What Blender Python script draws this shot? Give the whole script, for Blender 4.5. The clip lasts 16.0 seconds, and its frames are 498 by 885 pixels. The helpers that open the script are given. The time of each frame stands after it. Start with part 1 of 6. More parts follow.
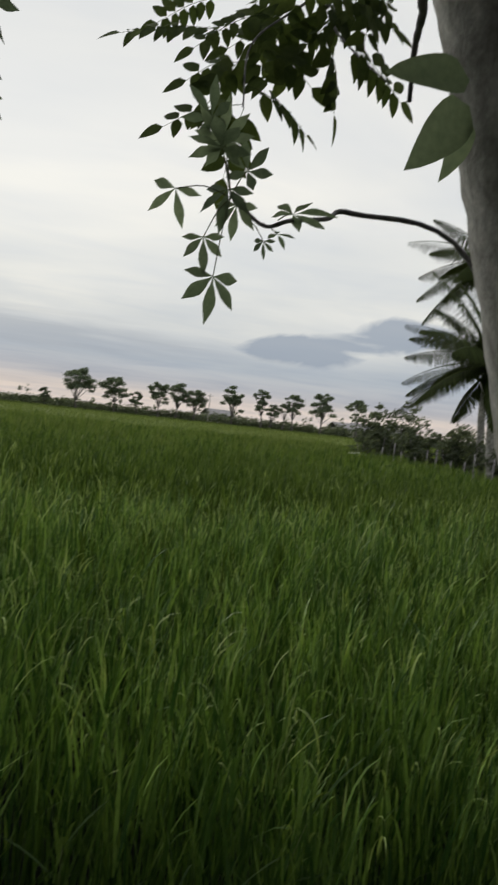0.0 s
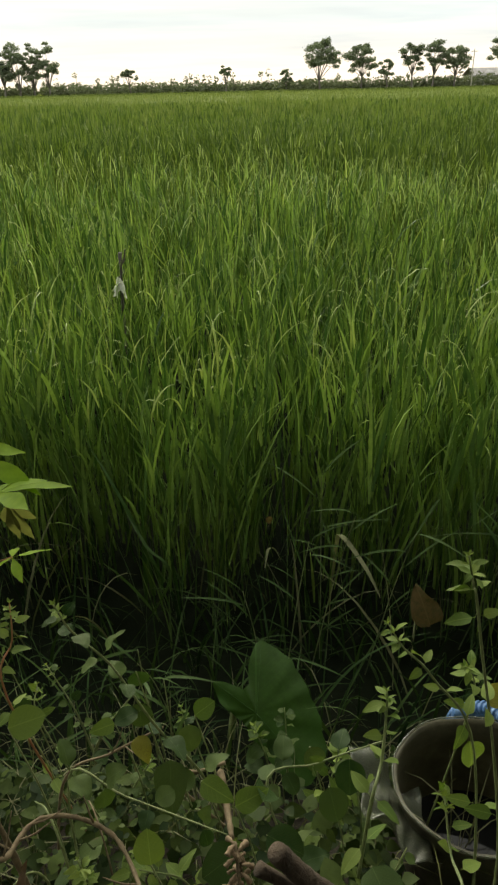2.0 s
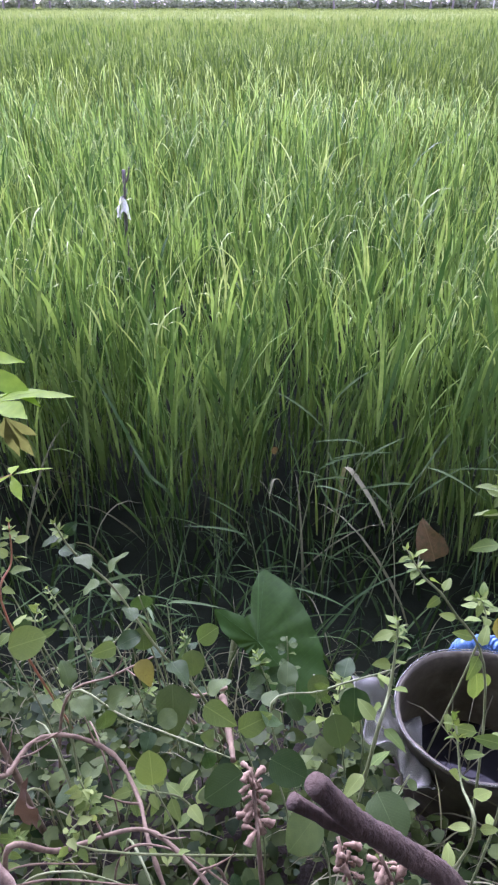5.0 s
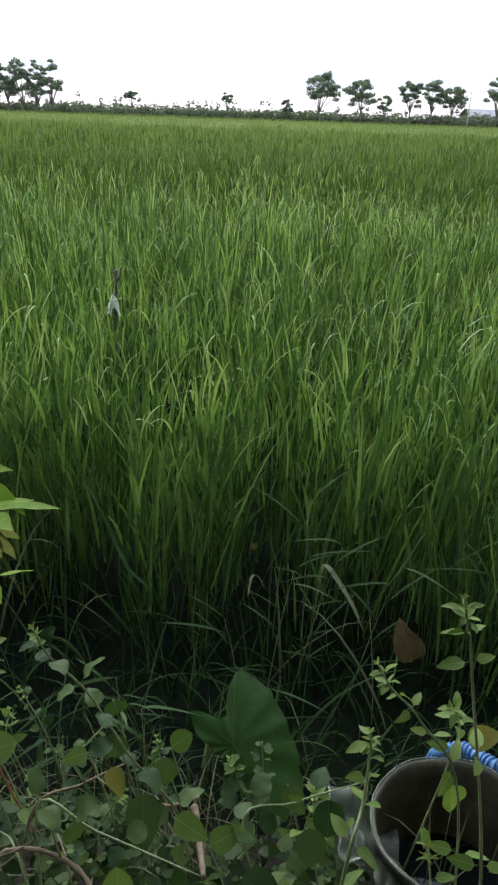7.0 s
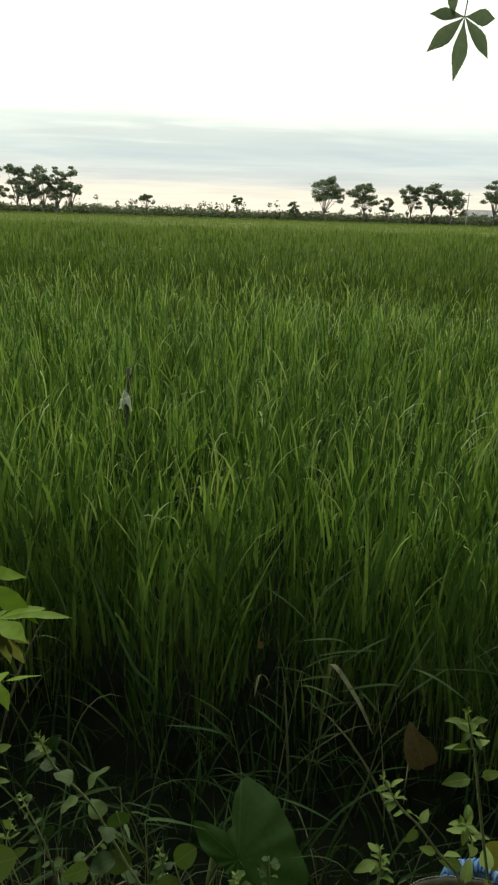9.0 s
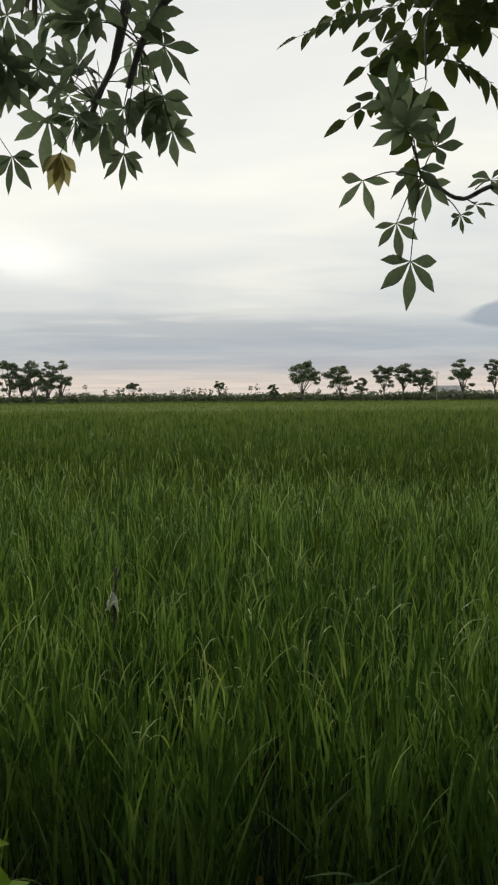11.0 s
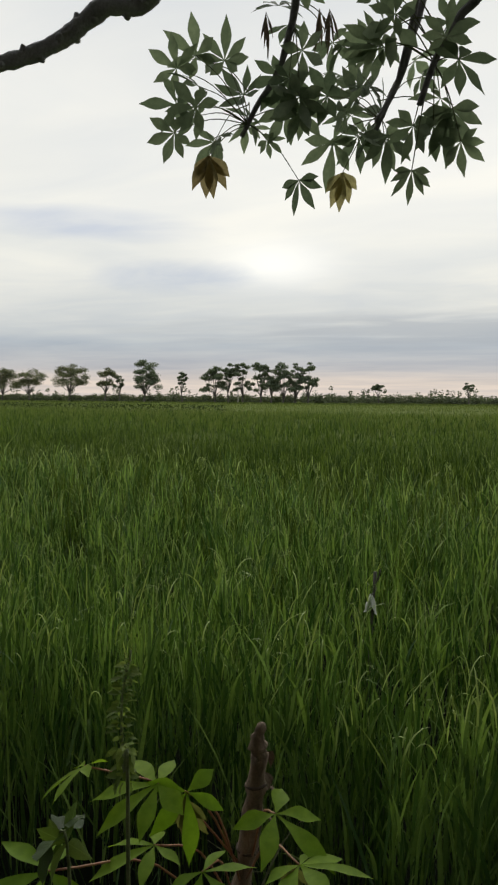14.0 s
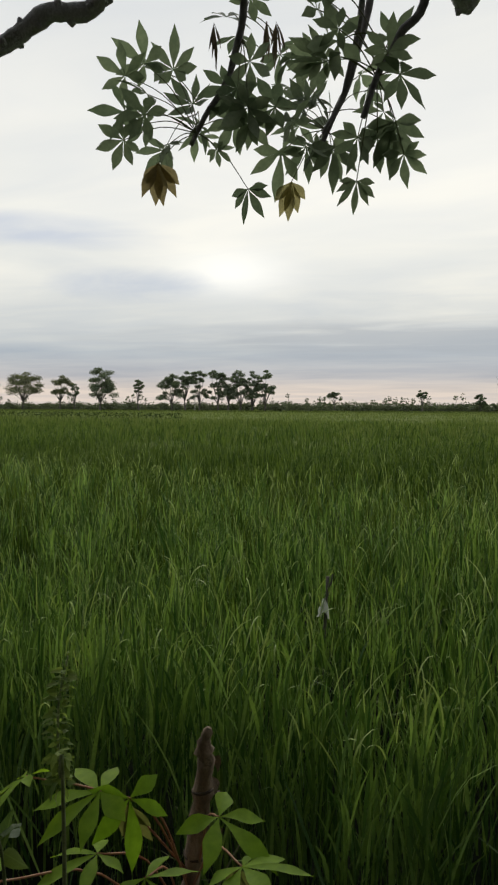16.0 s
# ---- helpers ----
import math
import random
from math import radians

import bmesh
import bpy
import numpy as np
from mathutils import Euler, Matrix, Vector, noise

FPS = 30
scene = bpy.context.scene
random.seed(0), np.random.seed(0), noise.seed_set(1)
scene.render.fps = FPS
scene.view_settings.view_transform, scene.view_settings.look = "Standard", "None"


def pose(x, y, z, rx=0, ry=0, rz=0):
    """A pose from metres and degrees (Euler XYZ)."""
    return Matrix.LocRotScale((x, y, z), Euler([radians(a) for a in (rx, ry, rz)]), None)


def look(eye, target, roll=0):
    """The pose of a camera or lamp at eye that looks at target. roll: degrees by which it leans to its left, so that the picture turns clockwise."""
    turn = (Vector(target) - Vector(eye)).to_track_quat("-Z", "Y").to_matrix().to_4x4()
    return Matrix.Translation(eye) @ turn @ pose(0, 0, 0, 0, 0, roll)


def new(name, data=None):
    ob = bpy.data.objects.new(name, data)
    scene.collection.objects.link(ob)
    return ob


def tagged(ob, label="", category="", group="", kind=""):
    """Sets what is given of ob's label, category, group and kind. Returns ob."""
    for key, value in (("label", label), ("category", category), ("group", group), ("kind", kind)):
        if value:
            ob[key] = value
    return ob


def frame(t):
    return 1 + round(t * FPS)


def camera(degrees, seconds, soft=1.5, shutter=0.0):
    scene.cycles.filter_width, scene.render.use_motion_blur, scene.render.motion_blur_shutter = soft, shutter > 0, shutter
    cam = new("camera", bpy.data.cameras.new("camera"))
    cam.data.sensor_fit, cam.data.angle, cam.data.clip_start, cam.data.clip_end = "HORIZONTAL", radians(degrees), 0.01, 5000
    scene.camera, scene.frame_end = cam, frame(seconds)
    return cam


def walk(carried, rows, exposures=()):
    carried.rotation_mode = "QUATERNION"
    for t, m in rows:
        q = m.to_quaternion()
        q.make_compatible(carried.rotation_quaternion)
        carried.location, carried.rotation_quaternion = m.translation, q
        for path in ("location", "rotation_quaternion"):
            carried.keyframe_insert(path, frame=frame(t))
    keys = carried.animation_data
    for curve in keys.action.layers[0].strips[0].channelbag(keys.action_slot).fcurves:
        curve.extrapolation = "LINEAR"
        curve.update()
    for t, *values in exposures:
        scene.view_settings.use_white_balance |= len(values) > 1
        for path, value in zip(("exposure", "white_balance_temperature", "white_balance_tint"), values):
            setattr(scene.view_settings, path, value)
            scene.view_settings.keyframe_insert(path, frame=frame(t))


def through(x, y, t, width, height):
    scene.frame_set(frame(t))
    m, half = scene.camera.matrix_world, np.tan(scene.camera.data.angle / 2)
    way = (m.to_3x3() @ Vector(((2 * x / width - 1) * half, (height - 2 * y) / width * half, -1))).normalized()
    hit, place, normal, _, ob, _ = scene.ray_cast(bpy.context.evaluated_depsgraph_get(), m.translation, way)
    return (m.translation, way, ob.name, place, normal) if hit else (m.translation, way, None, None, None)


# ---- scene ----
cam = camera(39.6, 16.0, soft=2.2, shutter=0.15)
PATH = [
    (0, (1.257, 0.382, 1.825), (1.897, 2.276, 1.769), 6.3),
    (0.5, (1.284, 0.376, 1.805), (1.458, 2.339, 1.462), 0.1),
    (1, (1.298, 0.352, 1.77), (1.273, 2.274, 1.221), -1.6),
    (1.5, (1.306, 0.364, 1.74), (1.268, 2.207, 0.965), -1.2),
    (2, (1.303, 0.385, 1.71), (1.258, 2.163, 0.796), -1.3),
    (2.5, (1.279, 0.404, 1.678), (1.184, 2.116, 0.648), -1.0),
    (3, (1.272, 0.413, 1.652), (1.167, 2.064, 0.528), -0.1),
    (3.2, (1.269, 0.412, 1.644), (1.185, 2.066, 0.523), 0.0),
    (5.5, (1.289, 0.423, 1.67), (1.25, 2.138, 0.641), 0.3),
    (6, (1.291, 0.417, 1.685), (1.262, 2.164, 0.712), 0.7),
    (6.5, (1.293, 0.413, 1.696), (1.27, 2.187, 0.773), 0.8),
    (7, (1.29, 0.404, 1.709), (1.288, 2.211, 0.853), 2.0),
    (7.5, (1.291, 0.399, 1.716), (1.317, 2.229, 0.91), 2.5),
    (8, (1.294, 0.39, 1.727), (1.295, 2.243, 0.973), 2.0),
    (8.5, (1.292, 0.386, 1.739), (1.269, 2.26, 1.042), 1.7),
    (9, (1.291, 0.379, 1.753), (1.257, 2.279, 1.128), 1.8),
    (9.2, (1.289, 0.376, 1.758), (1.248, 2.287, 1.171), 1.9),
    (11.3, (1.297, 0.329, 1.872), (1.294, 2.326, 1.761), -1.1),
    (11.5, (1.291, 0.318, 1.881), (1.249, 2.314, 1.77), -2.5),
    (12, (1.263, 0.305, 1.883), (0.977, 2.282, 1.776), -0.7),
    (12.5, (1.238, 0.297, 1.883), (0.707, 2.222, 1.771), -0.7),
    (13, (1.215, 0.295, 1.876), (0.533, 2.17, 1.744), -0.5),
    (13.5, (1.201, 0.28, 1.877), (0.495, 2.147, 1.752), 0.6),
    (14, (1.208, 0.268, 1.881), (0.523, 2.142, 1.755), 0.4),
    (14.5, (1.209, 0.277, 1.876), (0.548, 2.16, 1.752), 0.6),
    (15, (1.218, 0.275, 1.877), (0.6, 2.174, 1.761), 0.3),
    (15.5, (1.226, 0.27, 1.879), (0.634, 2.177, 1.78), 0.3),
    (16, (1.233, 0.266, 1.877), (0.664, 2.181, 1.774), 0.2),
]
EXPOSURES = [
    (0.0, -0.05, 6500, 9), (0.9, -0.1, 6500, 9), (1.25, 0.1, 6600, 8), (1.5, 0.6, 6900, 4), (2.0, 1.05, 7400, 3), (2.5, 1.77, 8350, 4),
    (3.2, 2.8, 8400, 14), (5.3, 2.72, 5050, 54), (5.8, 2.37, 5100, 46), (6.5, 1.82, 5320, 27), (7.0, 1.38, 5600, 13),
    (7.5, 1.1, 6100, 5), (8.0, 0.85, 6700, 1), (8.5, 0.78, 6950, -3), (9.0, 0.68, 6950, -3), (11.3, 0.03, 6600, 8), (16.0, 0.03, 6600, 8),
]
walk(cam, [(t, look(eye, aim, roll)) for t, eye, aim, roll in PATH], EXPOSURES)

# ---- world: a high overcast with thin streaks over a dim evening sky ----
rng = np.random.default_rng(7)
SUN_AZ, SUN_EL = -18.0, 32.0      # degrees from +y to the right, and above the horizon


def nd(tree, kind, at=(0, 0), **values):
    n = tree.nodes.new(kind)
    for key, v in values.items():
        n.inputs[key.replace("_", " ")].default_value = v
    return n


def math_node(tree, op, a, b=None, c=None, clamp=False):
    n = tree.nodes.new("ShaderNodeMath")
    n.operation, n.use_clamp = op, clamp
    for slot, v in zip(n.inputs, (a, b, c)):
        if v is None:
            continue
        if isinstance(v, (int, float)):
            slot.default_value = v
        else:
            tree.links.new(v, slot)
    return n.outputs[0]


def ramp_node(tree, fac, stops, mode="LINEAR"):
    n = tree.nodes.new("ShaderNodeValToRGB")
    n.color_ramp.interpolation = mode
    while len(n.color_ramp.elements) < len(stops):
        n.color_ramp.elements.new(0.5)
    for el, (p, c) in zip(n.color_ramp.elements, stops):
        el.position, el.color = p, (*c, 1)
    tree.links.new(fac, n.inputs[0])
    return n.outputs[0]


def mix_node(tree, fac, a, b, blend="MIX"):
    n = tree.nodes.new("ShaderNodeMix")
    n.data_type, n.blend_type = "RGBA", blend
    for slot, v in ((n.inputs[0], fac), (n.inputs[6], a), (n.inputs[7], b)):
        if isinstance(v, (int, float)):
            slot.default_value = v
        elif isinstance(v, tuple):
            slot.default_value = (*v, 1)
        else:
            tree.links.new(v, slot)
    return n.outputs[2]


def build_world():
    w = bpy.data.worlds.new("overcast_sky")
    scene.world = w
    w.use_nodes = True
    t = w.node_tree
    t.nodes.clear()
    coord = t.nodes.new("ShaderNodeTexCoord")
    sep = t.nodes.new("ShaderNodeSeparateXYZ")
    t.links.new(coord.outputs["Generated"], sep.inputs[0])
    x, y, z = sep.outputs
    up = math_node(t, "MAXIMUM", z, 0.0)
    # the cloud deck is a flat layer, so its streaks flatten towards the horizon
    deck = math_node(t, "ADD", up, 0.055)
    u, v = math_node(t, "DIVIDE", x, deck), math_node(t, "DIVIDE", y, deck)
    flat = t.nodes.new("ShaderNodeCombineXYZ")
    t.links.new(u, flat.inputs[0])
    t.links.new(v, flat.inputs[1])

    def cloud(scale, detail, squash, shift, warp=0.4):
        m = t.nodes.new("ShaderNodeMapping")
        m.inputs["Scale"].default_value, m.inputs["Location"].default_value = (scale, scale * squash, 1), (*shift, 0)
        m.inputs["Rotation"].default_value = (0, 0, radians(-8))
        t.links.new(flat.outputs[0], m.inputs["Vector"])
        n = nd(t, "ShaderNodeTexNoise", Scale=1.0, Detail=detail, Roughness=0.5, Distortion=warp)
        t.links.new(m.outputs[0], n.inputs["Vector"])
        return n.outputs["Fac"]

    base = ramp_node(t, math_node(t, "MULTIPLY", up, 2.0), [
        (0.0, (0.66, 0.58, 0.54)), (0.05, (0.66, 0.58, 0.53)), (0.085, (0.46, 0.46, 0.49)), (0.15, (0.43, 0.47, 0.52)),
        (0.24, (0.66, 0.67, 0.66)), (0.40, (0.78, 0.78, 0.75)), (0.75, (0.80, 0.80, 0.78)), (1.0, (0.74, 0.75, 0.75))])
    big = ramp_node(t, cloud(0.50, 4, 1.3, (3.1, 0.4)), [(0.36, (0.88, 0.90, 0.93)), (0.62, (1.05, 1.04, 1.02))])
    fine = ramp_node(t, cloud(1.2, 4, 1.9, (8.2, 5.1), 0.8), [(0.30, (0.95, 0.96, 0.985)), (0.68, (1.04, 1.03, 1.015))])
    sky = mix_node(t, 1.0, mix_node(t, 1.0, base, big, "MULTIPLY"), fine, "MULTIPLY")

    def toward(az, el, tight_x, tight_z):
        """1 at one place of the sky, falling off round it."""
        a, e = radians(az), radians(el)
        across = math_node(t, "SUBTRACT", math_node(t, "ARCTAN2", x, y), a)
        above = math_node(t, "SUBTRACT", z, math.sin(e))
        d = math_node(t, "ADD", math_node(t, "POWER", math_node(t, "ABSOLUTE", math_node(t, "DIVIDE", across, radians(tight_x))), 2),
                      math_node(t, "POWER", math_node(t, "ABSOLUTE", math_node(t, "DIVIDE", above, radians(tight_z))), 2))
        return math_node(t, "EXPONENT", math_node(t, "MULTIPLY", d, -1.0))

    # the thin place in the deck where the low sun is
    glow = math_node(t, "ADD", math_node(t, "MULTIPLY", toward(-18, 10.8, 4.5, 1.7), 0.42), math_node(t, "MULTIPLY", toward(-8, 19, 30, 8), 0.12))
    sky = mix_node(t, glow, sky, (1.25, 1.22, 1.16))
    def puffs(scale, detail, shift):
        """Rounded cloud shapes, as broad as they are high, for the nearer low clouds."""
        m = t.nodes.new("ShaderNodeMapping")
        m.inputs["Scale"].default_value, m.inputs["Location"].default_value = (scale, scale, scale * 2.6), shift
        t.links.new(coord.outputs["Generated"], m.inputs["Vector"])
        n = nd(t, "ShaderNodeTexNoise", Scale=1.0, Detail=detail, Roughness=0.55, Distortion=0.5)
        t.links.new(m.outputs[0], n.inputs["Vector"])
        return n.outputs["Fac"]

    # one low, ragged, blue-grey bank
    ragged = math_node(t, "MULTIPLY", math_node(t, "ADD", toward(22.5, 6.3, 6.0, 1.5), math_node(t, "MULTIPLY", toward(31, 8.5, 5, 1.6), 0.8)),
                       math_node(t, "MULTIPLY", puffs(11, 7, (1.4, 7.7, 0.3)), 2.0))
    dark = ramp_node(t, ragged, [(0.40, (0, 0, 0)), (0.62, (1, 1, 1))])
    sky = mix_node(t, math_node(t, "MULTIPLY", dark, 0.78), sky, (0.28, 0.33, 0.41))
    streak = ramp_node(t, math_node(t, "MULTIPLY", toward(-33, 13.5, 11, 1.3), math_node(t, "MULTIPLY", cloud(1.1, 6, 2.2, (4.0, 2.7)), 1.9)), [(0.3, (0, 0, 0)), (0.9, (1, 1, 1))])
    sky = mix_node(t, math_node(t, "MULTIPLY", streak, 0.6), sky, (0.46, 0.52, 0.66))
    patch = ramp_node(t, math_node(t, "MULTIPLY", toward(-26, 9.8, 6.5, 1.5), math_node(t, "MULTIPLY", puffs(7, 6, (6.0, 1.2, 2.0)), 2.0)), [(0.3, (0, 0, 0)), (0.8, (1, 1, 1))])
    sky = mix_node(t, math_node(t, "MULTIPLY", patch, 0.55), sky, (0.44, 0.50, 0.62))
    band = ramp_node(t, math_node(t, "MULTIPLY", toward(-4, 5.4, 26, 1.9), math_node(t, "MULTIPLY", cloud(0.9, 6, 2.0, (2.0, 9.2)), 1.9)), [(0.3, (0, 0, 0)), (0.9, (1, 1, 1))])
    sky = mix_node(t, math_node(t, "MULTIPLY", band, 0.62), sky, (0.36, 0.39, 0.44))
    air = t.nodes.new("ShaderNodeTexSky")
    air.sky_type, air.sun_disc = "NISHITA", False
    air.sun_elevation, air.sun_rotation = radians(SUN_EL), radians(SUN_AZ)
    low = nd(t, "ShaderNodeBackground", Strength=0.06)
    t.links.new(air.outputs[0], low.inputs["Color"])
    top = nd(t, "ShaderNodeBackground", Strength=1.08)
    t.links.new(sky, top.inputs["Color"])
    mix = t.nodes.new("ShaderNodeMixShader")
    mix.inputs[0].default_value = 0.96
    out = t.nodes.new("ShaderNodeOutputWorld")
    t.links.new(low.outputs[0], mix.inputs[1])
    t.links.new(top.outputs[0], mix.inputs[2])
    t.links.new(mix.outputs[0], out.inputs["Surface"])


build_world()
sun = new("sun", bpy.data.lights.new("sun", "SUN"))
sun.data.energy, sun.data.angle, sun.data.color = 1.2, radians(40), (1.0, 0.95, 0.87)
_a, _e = radians(SUN_AZ), radians(SUN_EL)
sun.matrix_world = look((math.sin(_a) * 50, math.cos(_a) * 50, math.tan(_e) * 50), (0, 0, 0))


# ---- materials ----
def material(name):
    m = bpy.data.materials.new(name)
    m.use_nodes = True
    m.node_tree.nodes.clear()
    return m, m.node_tree


def finish(t, shader):
    out = t.nodes.new("ShaderNodeOutputMaterial")
    t.links.new(shader, out.inputs["Surface"])


def noise_at(t, scale, detail=4, rough=0.55, coords="Object", stretch=None):
    c = t.nodes.new("ShaderNodeTexCoord")
    vec = c.outputs[coords]
    if stretch:
        m = t.nodes.new("ShaderNodeMapping")
        m.inputs["Scale"].default_value = stretch
        t.links.new(vec, m.inputs["Vector"])
        vec = m.outputs[0]
    n = nd(t, "ShaderNodeTexNoise", Scale=scale, Detail=detail, Roughness=rough)
    t.links.new(vec, n.inputs["Vector"])
    return n.outputs["Fac"]


def leaf_material(name, dark, light, through=0.35, rough=0.45, vary="island", spots=None, patch=0.0, patch_color=(0.16, 0.2, 0.03), gloss=0.35, veins=0.0, few_light=False, glow=(1.12, 1.15, 0.62)):
    """Leaf: colour between dark and light leaf by leaf, fine mottling, gloss, and light let through."""
    m, t = material(name)
    if vary == "island":
        r = t.nodes.new("ShaderNodeNewGeometry").outputs["Random Per Island"]
    else:
        r = t.nodes.new("ShaderNodeObjectInfo").outputs["Random"]
    if few_light:
        col = ramp_node(t, r, [(0.0, dark), (0.55, tuple(a * 0.6 + b * 0.4 for a, b in zip(dark, light))), (0.88, light), (1.0, tuple(min(1, c * 1.15) for c in light))])
    else:
        col = ramp_node(t, r, [(0.0, dark), (0.85, light), (1.0, tuple(min(1, c * 1.25) for c in light))])
    mott = ramp_node(t, noise_at(t, 60, 5), [(0.3, (0.8, 0.82, 0.8)), (0.7, (1.15, 1.12, 1.1))])
    col = mix_node(t, 1.0, col, mott, "MULTIPLY")
    if patch:
        big = ramp_node(t, noise_at(t, patch, 3), [(0.42, (0, 0, 0)), (0.66, (1, 1, 1))])
        col = mix_node(t, math_node(t, "MULTIPLY", big, 0.5), col, patch_color)
    if spots:
        sp = ramp_node(t, noise_at(t, 34, 3), [(0.66, (0, 0, 0)), (0.74, (1, 1, 1))])
        col = mix_node(t, math_node(t, "MULTIPLY", sp, 0.7), col, spots)
    relief = noise_at(t, 140, 3)
    if veins:
        # midrib along the leaf's own y, side veins slanting off it
        q = t.nodes.new("ShaderNodeSeparateXYZ")
        t.links.new(t.nodes.new("ShaderNodeTexCoord").outputs["Object"], q.inputs[0])
        ax = math_node(t, "ABSOLUTE", q.outputs[0])
        rib = math_node(t, "LESS_THAN", ax, 0.012 * veins)
        slant = math_node(t, "SUBTRACT", q.outputs[1], math_node(t, "MULTIPLY", ax, 0.9))
        side = math_node(t, "LESS_THAN", math_node(t, "ABSOLUTE", math_node(t, "SINE", math_node(t, "MULTIPLY", slant, 22.0 / veins))), 0.11)
        line = math_node(t, "MAXIMUM", rib, math_node(t, "MULTIPLY", side, 0.5))
        col = mix_node(t, math_node(t, "MULTIPLY", line, 0.28), col, tuple(min(1, c * 1.7 + 0.02) for c in light))
        relief = math_node(t, "SUBTRACT", relief, math_node(t, "MULTIPLY", line, 0.8))
    b = nd(t, "ShaderNodeBsdfPrincipled", Roughness=rough)
    b.inputs["Specular IOR Level"].default_value = gloss
    t.links.new(col, b.inputs["Base Color"])
    bump = nd(t, "ShaderNodeBump", Strength=0.25, Distance=0.002)
    t.links.new(relief, bump.inputs["Height"])
    t.links.new(bump.outputs[0], b.inputs["Normal"])
    tr = t.nodes.new("ShaderNodeBsdfTranslucent")
    t.links.new(mix_node(t, 1.0, col, glow, "MULTIPLY"), tr.inputs["Color"])
    mix = t.nodes.new("ShaderNodeMixShader")
    mix.inputs[0].default_value = through
    t.links.new(b.outputs[0], mix.inputs[1])
    t.links.new(tr.outputs[0], mix.inputs[2])
    finish(t, mix.outputs[0])
    return m


def rough_material(name, stops, scale, rough=0.85, bump=0.5, depth=0.01, stretch=None, metal=0.0, fine=6.0):
    """Bark, soil, cloth: colour by noise at two scales, with relief."""
    m, t = material(name)
    a = ramp_node(t, noise_at(t, scale, 6, 0.62, stretch=stretch), stops)
    f = ramp_node(t, noise_at(t, scale * fine, 4, 0.6), [(0.3, (0.78, 0.78, 0.78)), (0.7, (1.16, 1.16, 1.16))])
    col = mix_node(t, 1.0, a, f, "MULTIPLY")
    b = nd(t, "ShaderNodeBsdfPrincipled", Roughness=rough, Metallic=metal)
    t.links.new(col, b.inputs["Base Color"])
    bp = nd(t, "ShaderNodeBump", Strength=bump, Distance=depth)
    t.links.new(noise_at(t, scale * 2.5, 7, 0.65, stretch=stretch), bp.inputs["Height"])
    t.links.new(bp.outputs[0], b.inputs["Normal"])
    finish(t, b.outputs[0])
    return m


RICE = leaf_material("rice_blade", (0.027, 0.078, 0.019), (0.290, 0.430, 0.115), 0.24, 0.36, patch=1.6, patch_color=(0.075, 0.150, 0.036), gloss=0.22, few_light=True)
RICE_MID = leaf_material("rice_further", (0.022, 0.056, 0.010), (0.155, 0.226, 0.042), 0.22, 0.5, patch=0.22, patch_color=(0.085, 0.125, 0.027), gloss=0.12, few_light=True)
# dark leaf for the unseen added grove, so it passes little light
GROVE_LEAF = leaf_material("grove_leaf", (0.030, 0.055, 0.018), (0.070, 0.105, 0.035), 0.18, 0.5)
# far rice: paler and less saturated, with distance haze painted in
RICE_HAZED = leaf_material("rice_far", (0.090, 0.132, 0.036), (0.178, 0.225, 0.068), 0.28, 0.9, patch=0.06, patch_color=(0.165, 0.195, 0.068), gloss=0.05)
PANICLE = leaf_material("rice_panicle", (0.16, 0.23, 0.07), (0.30, 0.36, 0.14), 0.2, 0.7, gloss=0.1)
RICE_TIP = leaf_material("rice_tip", (0.25, 0.34, 0.10), (0.38, 0.48, 0.17), 0.25, 0.5, gloss=0.15)
DRY = leaf_material("dry_blade", (0.12, 0.130, 0.070), (0.26, 0.27, 0.16), 0.25, 0.7, gloss=0.1)
# edge grass coloured dark, standing in for shade before the rice
SHADED_GRASS = leaf_material("edge_grass", (0.010, 0.028, 0.008), (0.070, 0.130, 0.042), 0.3, 0.6, gloss=0.15)
TARO_VEIN = leaf_material("taro_vein", (0.040, 0.105, 0.020), (0.055, 0.130, 0.026), 0.2, 0.5)
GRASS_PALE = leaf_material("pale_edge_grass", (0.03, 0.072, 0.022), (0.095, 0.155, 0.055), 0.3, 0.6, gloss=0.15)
SPIKE = leaf_material("spike_leaf", (0.15, 0.23, 0.06), (0.28, 0.36, 0.12), 0.45, 0.6, "object", gloss=0.1)
CASSAVA = leaf_material("cassava_leaf", (0.125, 0.160, 0.112), (0.200, 0.240, 0.168), 0.46, 0.5, "object", glow=(0.98, 1.04, 0.82))
CASSAVA_YOUNG = leaf_material("young_cassava_leaf", (0.190, 0.340, 0.028), (0.310, 0.460, 0.048), 0.5, 0.55, "object", gloss=0.1)
CASSAVA_OLD = leaf_material("yellowing_leaf", (0.30, 0.25, 0.16), (0.34, 0.32, 0.19), 0.5, 0.6, "object", gloss=0.1, glow=(1.05, 1.0, 0.75))
WILTED = leaf_material("wilted_leaf", (0.125, 0.145, 0.055), (0.18, 0.185, 0.075), 0.4, 0.6, "object", gloss=0.1, patch=20.0, patch_color=(0.13, 0.115, 0.05))
PINNATE = leaf_material("pinnate_leaf", (0.060, 0.085, 0.036), (0.105, 0.135, 0.052), 0.34, 0.75, "island", gloss=0.08)
TARO = leaf_material("taro_leaf", (0.032, 0.082, 0.010), (0.036, 0.090, 0.012), 0.30, 0.45, "object", patch=9.0, patch_color=(0.040, 0.105, 0.018), gloss=0.25, veins=0.16)
